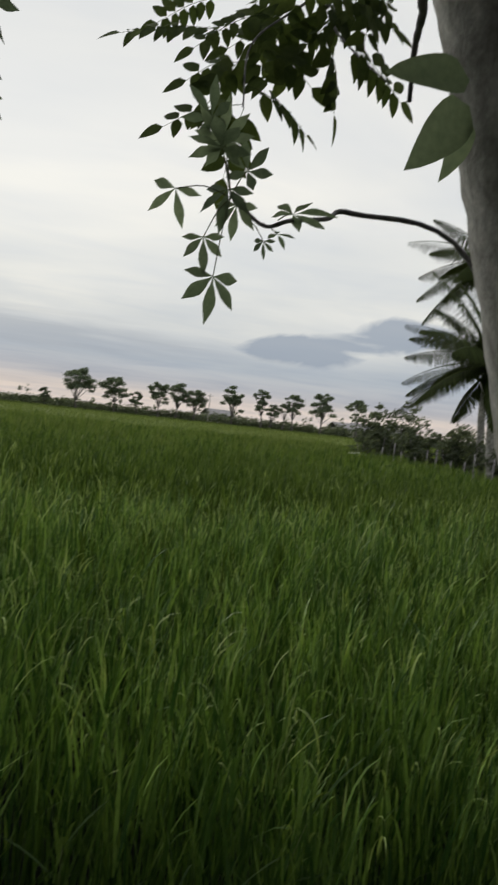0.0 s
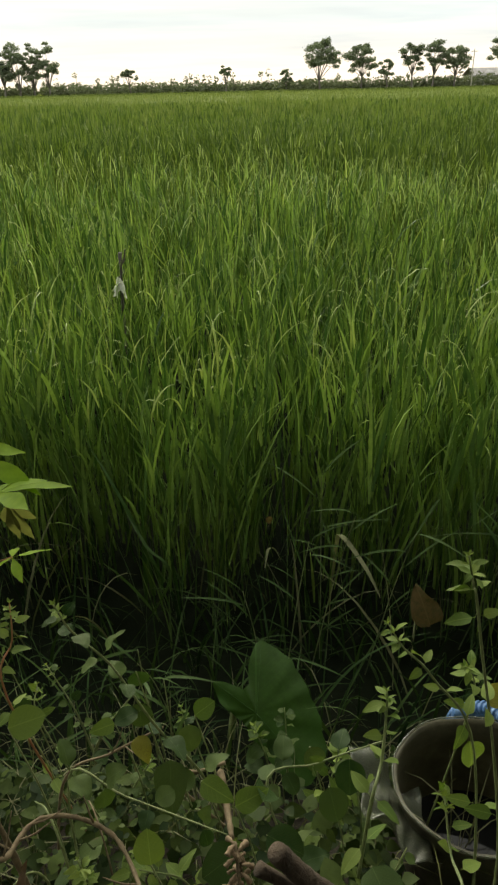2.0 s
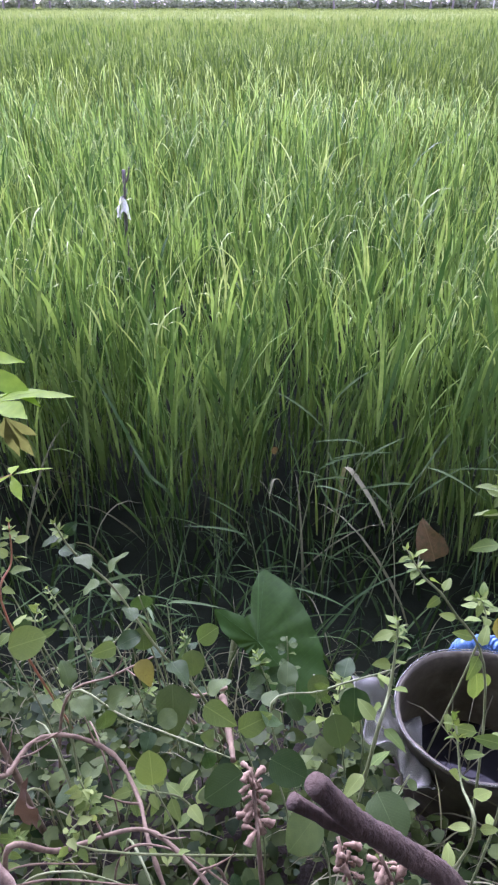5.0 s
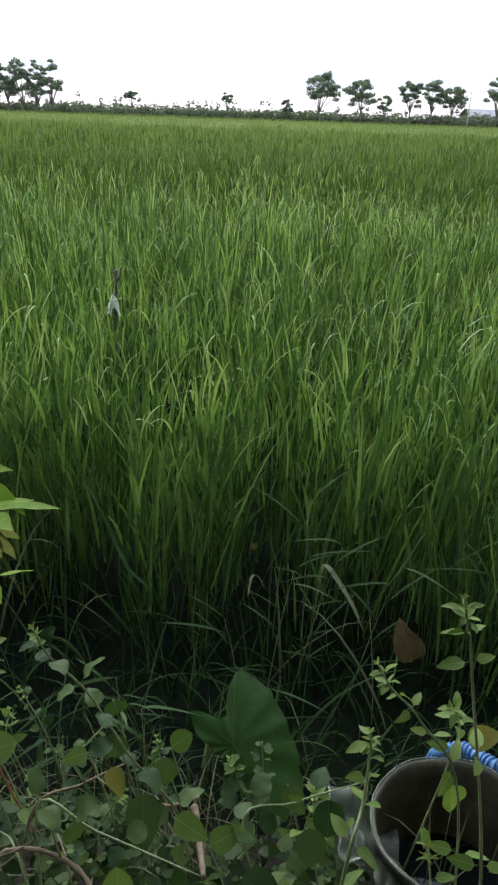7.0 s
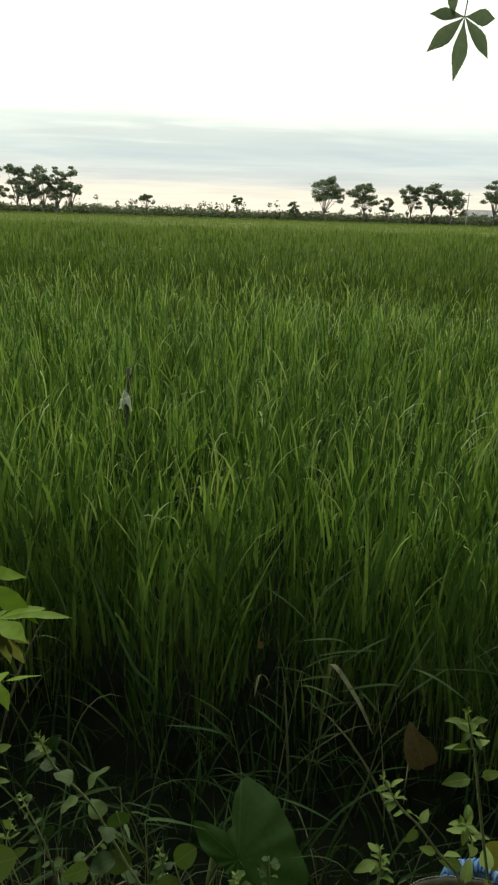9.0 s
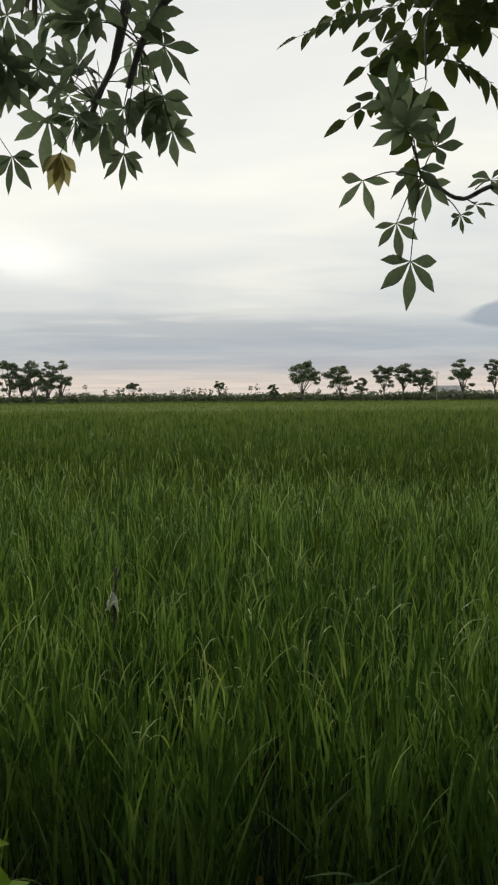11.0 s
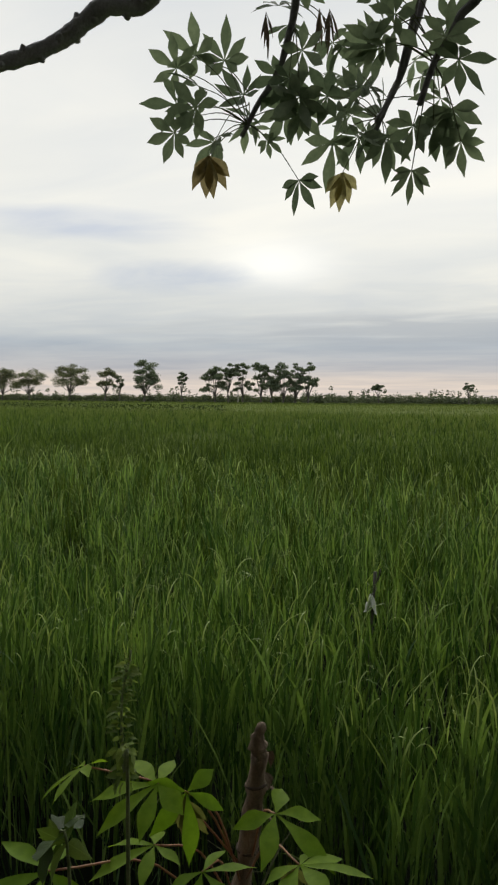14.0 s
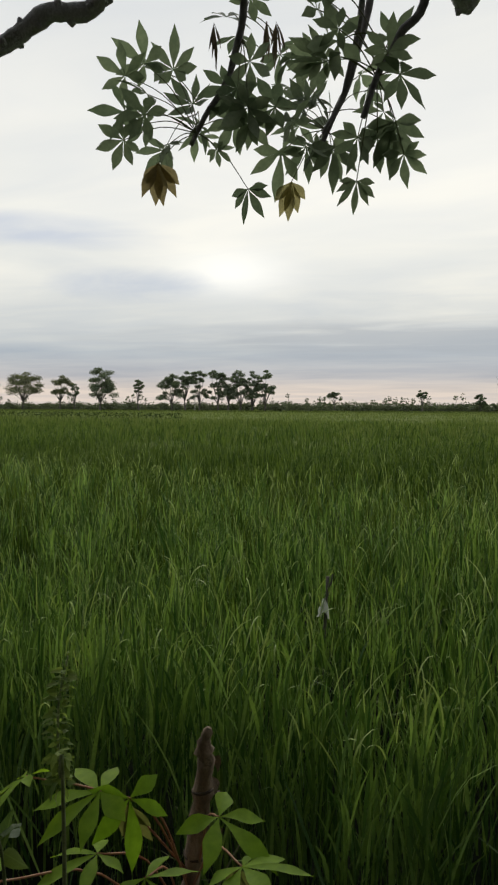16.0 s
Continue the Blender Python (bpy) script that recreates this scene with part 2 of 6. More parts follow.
WEED = leaf_material("weed_leaf", (0.016, 0.047, 0.010), (0.092, 0.140, 0.038), 0.28, 0.5, "object", spots=(0.08, 0.070, 0.03), patch=2.0, patch_color=(0.05, 0.09, 0.026), gloss=0.18, veins=0.5)
MINT = leaf_material("sprig_leaf", (0.095, 0.165, 0.030), (0.195, 0.270, 0.065), 0.35, 0.55, "object", gloss=0.2, veins=1.0)
COVER = leaf_material("ground_leaf", (0.010, 0.028, 0.006), (0.072, 0.108, 0.026), 0.26, 0.55, "island", spots=(0.08, 0.065, 0.03), gloss=0.15)
YELLOW = leaf_material("yellow_leaf", (0.26, 0.26, 0.045), (0.31, 0.30, 0.06), 0.35, 0.6, "object", patch=25.0, patch_color=(0.16, 0.12, 0.03))
BROWN_LEAF = leaf_material("dead_leaf", (0.135, 0.095, 0.042), (0.170, 0.120, 0.055), 0.25, 0.7, "object", patch=9.0, patch_color=(0.055, 0.075, 0.022), spots=(0.04, 0.028, 0.016), gloss=0.15, veins=1.0)
# far foliage greyed and lightened: haze painted into the leaf colours
HAZED_LEAF = leaf_material("hazed_tree_leaf", (0.110, 0.145, 0.115), (0.185, 0.220, 0.170), 0.42, 0.8, gloss=0.1)
HAZED_LEAF_DRY = leaf_material("hazed_thin_leaf", (0.120, 0.140, 0.100), (0.190, 0.200, 0.130), 0.40, 0.8)
HAZED_HEDGE = leaf_material("hazed_hedge_leaf", (0.090, 0.112, 0.082), (0.160, 0.185, 0.135), 0.40, 0.8, gloss=0.1)
PALM = leaf_material("palm_leaflet", (0.030, 0.045, 0.016), (0.060, 0.080, 0.026), 0.2, 0.7, gloss=0.1)
BARK = rough_material("grey_bark", [(0.28, (0.14, 0.135, 0.12)), (0.5, (0.34, 0.33, 0.30)), (0.70, (0.56, 0.55, 0.51))], 14, 0.9, 0.8, 0.012, (1, 1, 0.45))
DARK_BARK = rough_material("dark_bark", [(0.3, (0.12, 0.112, 0.118)), (0.7, (0.30, 0.285, 0.29))], 30, 0.85, 0.7, 0.006)
FAR_BARK = rough_material("far_tree_bark", [(0.3, (0.06, 0.055, 0.05)), (0.7, (0.14, 0.13, 0.12))], 3, 0.9, 0.6, 0.02)
# silvery bark, lightened further to paint in veiling glare on the limbs
CASSAVA_BARK = rough_material("silvery_bark_with_glare", [(0.3, (0.46, 0.45, 0.48)), (0.7, (0.70, 0.69, 0.72))], 30, 0.8, 0.7, 0.006)
STAKE_BARK = rough_material("brown_stem_bark", [(0.3, (0.11, 0.075, 0.048)), (0.52, (0.24, 0.175, 0.115)), (0.72, (0.44, 0.35, 0.25))], 45, 0.85, 0.8, 0.004, (1, 1, 0.3))
BRANCH_BARK = rough_material("broken_branch_bark", [(0.3, (0.050, 0.036, 0.026)), (0.55, (0.110, 0.080, 0.055)), (0.75, (0.22, 0.165, 0.12))], 70, 0.9, 0.9, 0.004, (1, 1, 0.4))
STRAW = rough_material("dry_stalk", [(0.3, (0.10, 0.070, 0.040)), (0.7, (0.25, 0.19, 0.11))], 40, 0.8, 0.5, 0.002)
STEM = rough_material("green_stem", [(0.3, (0.14, 0.19, 0.06)), (0.7, (0.26, 0.30, 0.13))], 60, 0.6, 0.3, 0.001)
RED_STEM = rough_material("red_petiole", [(0.3, (0.30, 0.09, 0.05)), (0.7, (0.36, 0.20, 0.08))], 60, 0.55, 0.2, 0.001)
DARK_STEM = rough_material("shaded_petiole", [(0.3, (0.06, 0.07, 0.03)), (0.7, (0.12, 0.13, 0.05))], 60, 0.6, 0.2, 0.001)
# blackened past wet mud: the shade under the rice is in its colour
MUD = rough_material("shade_darkened_mud", [(0.3, (0.005, 0.008, 0.004)), (0.6, (0.010, 0.014, 0.007)), (0.8, (0.018, 0.022, 0.011))], 3, 0.9, 0.6, 0.02)
FAR_GROUND = rough_material("far_field_grass", [(0.3, (0.06, 0.08, 0.02)), (0.7, (0.12, 0.14, 0.04))], 0.2, 1.0, 0.3, 0.05)
MUD.node_tree.nodes["Principled BSDF"].inputs["Specular IOR Level"].default_value = 0.1
FAR_GROUND.node_tree.nodes["Principled BSDF"].inputs["Specular IOR Level"].default_value = 0.0
SOIL = rough_material("bank_soil", [(0.3, (0.016, 0.013, 0.008)), (0.7, (0.042, 0.034, 0.021))], 8, 0.95, 0.8, 0.02)


# ---- mesh helpers ----
def mesh(name, verts, faces, mat, smooth=True):
    me = bpy.data.meshes.new(name)
    me.from_pydata([tuple(v) for v in verts], [], faces)
    if smooth:
        me.polygons.foreach_set("use_smooth", [True] * len(me.polygons))
    me.materials.append(mat)
    return me


def part(name, me, parent, label="", m=None):
    ob = new(name, me)
    ob.parent = parent
    if m is not None:
        ob.matrix_local = m
    return tagged(ob, label)


def thing(name, at, label, category, group="", kind=""):
    ob = new(name)
    ob.location, ob.empty_display_size = at, 0.05
    return tagged(ob, label, category, group, kind)


def joined(*geos):
    verts, faces = [], []
    for v, f in geos:
        n = len(verts)
        verts += [tuple(p) for p in v]
        faces += [tuple(i + n for i in q) for q in f]
    return verts, faces


def moved(geo, m):
    return [m @ Vector(v) for v in geo[0]], geo[1]


def smooth_line(points, steps=6):
    """Points along a curve through the given ones."""
    p = [Vector(q) for q in points]
    if len(p) < 3:
        return [p[0].lerp(p[-1], i / steps) for i in range(steps + 1)]
    p = [2 * p[0] - p[1]] + p + [2 * p[-1] - p[-2]]
    out = []
    for i in range(1, len(p) - 2):
        for k in range(steps):
            s = k / steps
            out.append(0.5 * (2 * p[i] + (p[i + 1] - p[i - 1]) * s + (2 * p[i - 1] - 5 * p[i] + 4 * p[i + 1] - p[i + 2]) * s * s
                              + (3 * p[i] - p[i - 1] - 3 * p[i + 1] + p[i + 2]) * s ** 3))
    return out + [p[-2]]


def tube(points, r0, r1=None, sides=6, steps=6, knots=0.0, seed=0):
    """A round stem along a curve, from radius r0 to r1, with nodes and a wavering girth where knots is given."""
    r1 = r0 if r1 is None else r1
    line = smooth_line(points, steps)
    rnd = random.Random(seed)
    verts, faces = [], []
    side = None
    for i, p in enumerate(line):
        d = (line[min(i + 1, len(line) - 1)] - line[max(i - 1, 0)]).normalized()
        if side is None:
            side = d.orthogonal().normalized()
        side = (side - d * side.dot(d)).normalized()
        other = d.cross(side)
        s = i / (len(line) - 1)
        r = (r0 + (r1 - r0) * s) * (1 + knots * rnd.uniform(-1, 1) + (knots * 1.3 if rnd.random() < 0.22 else 0))
        for k in range(sides):
            a = 2 * math.pi * k / sides
            q = r * (1 + knots * 0.4 * rnd.uniform(-1, 1))
            verts.append(p + side * (math.cos(a) * q) + other * (math.sin(a) * q))
    for i in range(len(line) - 1):
        for k in range(sides):
            a, b = i * sides + k, i * sides + (k + 1) % sides
            faces.append((a, b, b + sides, a + sides))
    faces.append(tuple(range(sides))[::-1])
    faces.append(tuple(range(len(verts) - sides, len(verts))))
    return verts, faces


def blade(length, width, shape, seg=6, fold=0.15, curl=0.1, wave=0.0, twist=0.0, seed=0):
    """A leaf blade along +y, face up: shape(s) is its half width; folded along its midrib and curling down."""
    rnd = random.Random(seed)
    ph = rnd.uniform(0, 6)
    verts, faces = [], []
    for i in range(seg + 1):
        s = i / seg
        w = shape(s) * width / 2
        y = length * s * (1 - 0.25 * abs(curl) * s)
        z = -curl * length * s * s
        tw = twist * s
        wz = wave * length * math.sin(ph + s * 11)
        for side in (-1, 0, 1):
            x = side * w
            dz = abs(side) * (fold * w + wz * (1 if side > 0 else -0.7))
            verts.append((x * math.cos(tw) - dz * math.sin(tw), y, z + dz * math.cos(tw) + x * math.sin(tw)))
    for i in range(seg):
        a = i * 3
        faces += [(a, a + 1, a + 4, a + 3), (a + 1, a + 2, a + 5, a + 4)]
    return verts, faces


def lance(s):
    return max(0.02, math.sin(math.pi * min(1, s) ** 0.85) ** 0.9)


def obovate(s):
    return max(0.02, math.sin(math.pi * s ** 1.25) ** 1.1 * (1.0 if s < 0.62 else 1 - 0.35 * (s - 0.62) / 0.38))


def ovate(s):
    return max(0.02, math.sin(math.pi * s ** 0.62) ** 0.75)


def orbicular(s):
    return max(0.02, math.sin(math.pi * s ** 0.85) ** 0.55)


def heart(s):
    return max(0.02, (1 - s) ** 0.55 * min(1.0, 0.62 + 1.6 * s) * 1.05) if s > 0 else 0.25


def facing(at, along, normal):
    """A pose whose +y runs along the given way and whose +z turns towards normal."""
    y = Vector(along).normalized()
    x = y.cross(Vector(normal)).normalized()
    z = x.cross(y)
    m = Matrix((x, y, z)).transposed().to_4x4()
    m.translation = at
    return m


def polar(az, el, r=1.0):
    """A way from degrees: az to the right of +y, el upwards."""
    a, e = radians(az), radians(el)
    return Vector((math.sin(a) * math.cos(e), math.cos(a) * math.cos(e), math.sin(e))) * r


# ---- ground ----
def ground_height(x, y):
    """The paddy lies at 0; the bank on this side rises to 0.28."""
    edge = 1.50 + 0.05 * math.sin(x * 3.1) + 0.03 * math.sin(x * 7.7)
    s = max(0.0, min(1.0, (edge + 0.20 - y) / 0.5))
    s = s * s * (3 - 2 * s)
    return 0.28 * s + 0.025 * noise.noise((x * 4, y * 4, 0)) * (0.3 + s)


def build_ground():
    xs = [-2500, -900, -300, -80, -20, -6] + [i * 0.12 - 2 for i in range(51)] + [6, 12, 30, 80, 300, 900, 2500]
    ys = [-2500, -600, -100, -20, -5] + [i * 0.1 - 2 for i in range(50)] + [4, 8, 20, 60, 180, 400, 1000, 2500]
    verts = [(x, y, ground_height(x, y)) for y in ys for x in xs]
    n = len(xs)
    faces = [(j * n + i, j * n + i + 1, (j + 1) * n + i + 1, (j + 1) * n + i) for j in range(len(ys) - 1) for i in range(n - 1)]
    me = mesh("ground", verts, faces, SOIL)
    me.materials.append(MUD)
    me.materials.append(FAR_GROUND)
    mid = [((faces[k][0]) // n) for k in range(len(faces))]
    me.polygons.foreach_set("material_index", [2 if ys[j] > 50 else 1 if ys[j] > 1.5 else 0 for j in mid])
    tagged(new("ground", me), "wet mud of a rice paddy, blackened as shade, below an earth bank", "ground", kind="structure")


build_ground()

# ---- rice ----
EYE = (1.27, 0.35)


def wedge_points(y0, y1, gap, left=-43.0, right=44.0, jitter=0.42, edge=None, least=(1.0, 1.0)):
    """Hill positions in rows over the part of the field between two distances that lies ahead."""
    out = []
    tl, tr = math.tan(radians(left)), math.tan(radians(right))
    rows = np.arange(y0, y1, gap)
    for y in rows:
        x0, x1 = EYE[0] + (y - EYE[1] + 0.8) * tl, EYE[0] + (y - EYE[1] + 0.8) * tr
        x0, x1 = min(x0, least[0]), max(x1, least[1])
        x1 = min(x1, 13.0 + 0.165 * y + max(0, y - 40) * 4)
        x = np.arange(x0, x1, gap)
        out.append(np.c_[x, np.full(len(x), y)] + rng.uniform(-jitter, jitter, (len(x), 2)) * gap)
    p = np.concatenate(out)
    if edge is not None:
        p = p[p[:, 1] > edge(p[:, 0])]
    return p


def swell(p):
    """Slow unevenness of the crop's height."""
    x, y = p[:, 0], p[:, 1]
    return 0.045 * np.sin(x * 1.3 + 0.7 * np.sin(y * 0.8)) + 0.06 * np.sin(y * 1.3 + 1.1 * np.sin(x * 0.6)) + 0.045 * np.sin(x * 0.37 - y * 0.43)


def strips(base, height, width, lean, azim, face, seg, bend, top):
    """Many blades at once: base points, heights, widths, lean (metres at the tip), its heading, the heading of the face."""
    n = len(base)
    s = np.linspace(0, 1, seg + 1)
    pos = np.zeros((n, seg + 1, 3))
    out = lean[:, None] * s[None] ** bend[:, None]
    drop = 1 - 0.5 * (lean / height)[:, None] * s[None] ** (bend[:, None] + 1.5)
    pos[..., 0] = base[:, 0, None] + out * np.cos(azim)[:, None]
    pos[..., 1] = base[:, 1, None] + out * np.sin(azim)[:, None]
    pos[..., 2] = base[:, 2, None] + height[:, None] * s[None] * drop
    w = width[:, None] / 2 * np.minimum(1, (1 - s[None]) ** top * 1.25) * np.minimum(1, 0.55 + s[None] * 1.5)
    w[:, -1] = width * 0.03
    sx, sy = np.cos(face), np.sin(face)
    off = np.stack([w * sx[:, None], w * sy[:, None], np.zeros_like(w)], -1)
    v = np.stack([pos - off, pos + off], 2).reshape(-1, 3)
    k = (seg + 1) * 2
    q = np.array([[2 * i, 2 * i + 1, 2 * i + 3, 2 * i + 2] for i in range(seg)])
    f = (np.arange(n)[:, None, None] * k + q[None]).reshape(-1, 4)
    return v, f


def mesh_np(name, chunks, mat):
    n = 0
    vs, fs = [], []
    for v, f in chunks:
        vs.append(v)
        fs.append(f + n)
        n += len(v)
    v, f = np.concatenate(vs).astype(np.float32), np.concatenate(fs).astype(np.int32)
    me = bpy.data.meshes.new(name)
    me.vertices.add(len(v))
    me.vertices.foreach_set("co", v.ravel())
    me.loops.add(f.size)
    me.loops.foreach_set("vertex_index", f.ravel())
    me.polygons.add(len(f))
    me.polygons.foreach_set("loop_start", np.arange(0, f.size, 4, dtype=np.int32))
    me.polygons.foreach_set("use_smooth", np.ones(len(f), dtype=bool))
    me.update(calc_edges=True)
    me.materials.append(mat)
    return me


def grow(origin, length, width, az, th0, th1, seg, twist, fat=0.3, tip=0.6):
    """Leaves that start at their origins th0 from upright and nod to th1 along a heading; also gives their midlines."""
    n = len(origin)
    s = np.linspace(0, 1, seg + 1)
    mid = (s[:-1] + s[1:]) / 2
    th = th0[:, None] + (th1 - th0)[:, None] * mid[None] ** 1.8
    step = (length / seg)[:, None]
    run = np.concatenate([np.zeros((n, 1)), np.cumsum(np.sin(th) * step, 1)], 1)
    rise = np.concatenate([np.zeros((n, 1)), np.cumsum(np.cos(th) * step, 1)], 1)
    pos = np.stack([origin[:, 0, None] + run * np.cos(az)[:, None], origin[:, 1, None] + run * np.sin(az)[:, None], origin[:, 2, None] + rise], -1)
    w = width[:, None] / 2 * np.minimum(1, 0.5 + s / fat * 0.5)[None] * np.clip((1 - s[None]) * 1.5, 0.02, 1) ** tip
    face = az[:, None] + np.pi / 2 + twist[:, None] * (0.4 + s[None])
    off = np.stack([w * np.cos(face), w * np.sin(face), np.zeros_like(w)], -1)
    v = np.stack([pos - off, pos + off], 2).reshape(-1, 3)
    k = (seg + 1) * 2
    q = np.array([[2 * i, 2 * i + 1, 2 * i + 3, 2 * i + 2] for i in range(seg)])
    return v, (np.arange(n)[:, None, None] * k + q[None]).reshape(-1, 4), pos


def tufts(p, tall, count, z0, z1, length, w, seg, spread, lean, nod, turn=0.7):
    """Leaves of many hills: each hill has its own height; lean and nod are in degrees."""
    n = len(p) * count
    hill = np.repeat(tall, count)
    origin = np.zeros((n, 3))
    origin[:, :2] = np.repeat(p, count, 0) + rng.normal(0, spread, (n, 2))
    origin[:, 2] = rng.uniform(z0, z1, n) * hill
    th0 = np.radians(np.abs(rng.normal(0, lean, n)) + 2)
    th1 = th0 + np.radians(np.abs(rng.normal(0, nod, n)))
    return grow(origin, length * hill * rng.uniform(0.5, 1.4, n), w * rng.uniform(0.6, 1.25, n), rng.uniform(0, 2 * np.pi, n), th0, th1, seg, rng.normal(0, turn, n))[:2]


def hill_heights(p):
    """Every hill is a little taller or shorter, within slow waves of the crop."""
    return np.clip(1 + swell(p) * 1.1 + rng.normal(0, 0.09, len(p)), 0.68, 1.2)


def seed_heads(p, tall, z, length, grains, width):
    """Nodding panicles: a thin stalk with its grains lying close along the outer half."""
    n = len(p)
    origin = np.c_[p + rng.normal(0, 0.04, (n, 2)), z * tall]
    az = rng.uniform(0, 2 * np.pi, n)
    th0, th1 = np.radians(rng.uniform(2, 14, n)), np.radians(rng.uniform(35, 150, n))
    ln = length * rng.uniform(0.7, 1.2, n)
    v, f, pos = grow(origin, ln, np.full(n, width * 0.6), az, th0, th1, 10, rng.normal(0, 0.3, n))
    out = [(v, f)]
    for g in range(grains):
        k = min(9, 4 + (g * 6) // grains)
        u = rng.random((n, 1))
        q = pos[:, k] * (1 - u) + pos[:, k + 1] * u
        way = pos[:, k + 1] - pos[:, k]
        tilt = np.arctan2(np.hypot(way[:, 0], way[:, 1]), way[:, 2])
        turn = az + rng.normal(0, 0.6, n)
        out.append(grow(q, np.full(n, width * 3.2), np.full(n, width), turn, tilt + rng.normal(0, 0.25, n), tilt + rng.uniform(0.2, 0.9, n), 1, rng.normal(0, 1, n), 0.5, 0.4)[:2])
    return out


def field_edge(x):
    return 2.22 - 0.10 * (x - 1.3) + 0.06 * np.sin(x * 5.0) + 0.05 * np.sin(x * 11.0)


def build_rice():
    near = wedge_points(1.9, 6.0, 0.186, jitter=0.34, edge=field_edge, least=(-2.6, 4.8))
    near = near[np.hypot(near[:, 0] - 0.66, (near[:, 1] - 3.44) * 0.7) > 0.14]
    near = near[(rng.random(len(near)) > 0.05) | (near[:, 1] < 2.7)]
    tall = hill_heights(near)
    front = near[:, 1] < field_edge(near[:, 0]) + 0.7
    mid = wedge_points(6.0, 15.5, 0.220, jitter=0.36)
    mid = mid[rng.random(len(mid)) > 0.05]
    tall_mid = hill_heights(mid)

    def near_hills(k):
        p, h = near[k], tall[k]
        return [tufts(p, h, 36, 0.48, 0.84, 0.22, 0.0130, 4, 0.048, 7.5, 30, 0.9),
                tufts(p, h, 15, 0.18, 0.56, 0.36, 0.0145, 4, 0.055, 9.5, 24, 0.9)]

    def mid_hills(k):
        p, h = mid[k], tall_mid[k]
        return [tufts(p, h, 24, 0.50, 0.86, 0.21, 0.0150, 3, 0.052, 8.0, 32, 0.9),
                tufts(p, h, 6, 0.30, 0.56, 0.36, 0.0170, 2, 0.045, 8, 20, 0.9)]

    # hill by hill, the near green gives way to a copy painted dimmer
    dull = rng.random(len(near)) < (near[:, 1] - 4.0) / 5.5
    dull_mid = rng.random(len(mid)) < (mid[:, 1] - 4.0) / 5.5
    edge_leaves = [tufts(near[front], tall[front], 9, 0.0, 0.02, 0.62, 0.0085, 3, 0.060, 6, 6),
                   tufts(near[front], tall[front], 14, 0.04, 0.34, 0.44, 0.0145, 5, 0.060, 11, 26)]
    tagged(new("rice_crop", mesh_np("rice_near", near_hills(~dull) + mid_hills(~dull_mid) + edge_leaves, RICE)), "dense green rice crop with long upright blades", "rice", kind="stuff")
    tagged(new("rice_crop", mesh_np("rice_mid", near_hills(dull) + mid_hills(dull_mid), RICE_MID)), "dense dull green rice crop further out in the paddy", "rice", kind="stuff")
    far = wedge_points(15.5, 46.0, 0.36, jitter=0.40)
    # hills paled for haze grow more frequent with distance
    hazed = rng.random(len(far)) < (far[:, 1] - 13.0) / 42.0
    for k, mat, label in ((~hazed, RICE_MID, "green rice crop in the middle of the field"), (hazed, RICE_HAZED, "rice crop in the middle of the field, paled for haze")):
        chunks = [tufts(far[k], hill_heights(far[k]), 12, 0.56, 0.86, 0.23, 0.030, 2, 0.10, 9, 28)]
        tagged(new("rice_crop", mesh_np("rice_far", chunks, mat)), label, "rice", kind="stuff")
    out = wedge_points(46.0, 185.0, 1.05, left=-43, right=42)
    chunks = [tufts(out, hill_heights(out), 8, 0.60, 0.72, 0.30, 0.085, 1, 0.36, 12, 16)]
    tagged(new("rice_crop", mesh_np("rice_distant", chunks, RICE_HAZED)), "distant yellow-green rice crop", "rice", kind="stuff")
    tips = [tufts(near, tall, 5, 0.74, 1.00, 0.17, 0.0066, 6, 0.05, 16, 105), tufts(mid[mid[:, 1] < 10], tall_mid[mid[:, 1] < 10], 2, 0.82, 1.02, 0.16, 0.0080, 4, 0.05, 14, 100)]
    tagged(new("rice_tips", mesh_np("rice_tips", tips, RICE_TIP)), "thin pale curling blade tips over the rice", "rice", kind="stuff")
    pick, pick_mid = rng.random(len(near)) < 0.5, rng.random(len(mid)) < 0.5
    heads = seed_heads(near[pick], tall[pick], 0.88, 0.24, 30, 0.0040) + seed_heads(mid[pick_mid], tall_mid[pick_mid], 0.90, 0.24, 10, 0.0065)
    tagged(new("rice_seed_heads", mesh_np("seed_heads", heads, PANICLE)), "pale drooping seed heads among the rice", "rice", kind="stuff")
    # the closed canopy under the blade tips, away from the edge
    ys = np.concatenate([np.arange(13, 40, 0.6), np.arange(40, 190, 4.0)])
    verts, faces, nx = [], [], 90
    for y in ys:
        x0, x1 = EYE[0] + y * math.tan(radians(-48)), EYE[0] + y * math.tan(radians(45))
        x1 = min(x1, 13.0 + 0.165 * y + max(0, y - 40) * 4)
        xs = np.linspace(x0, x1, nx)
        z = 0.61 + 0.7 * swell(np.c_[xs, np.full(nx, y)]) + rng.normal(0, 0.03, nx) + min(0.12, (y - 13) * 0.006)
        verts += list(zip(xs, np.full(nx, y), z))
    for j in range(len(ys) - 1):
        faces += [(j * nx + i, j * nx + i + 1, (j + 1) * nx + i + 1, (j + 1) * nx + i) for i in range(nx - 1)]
    tagged(new("rice_canopy", mesh("rice_canopy", verts, faces, RICE_HAZED)), "closed green canopy of the rice field", "rice", kind="stuff")


build_rice()


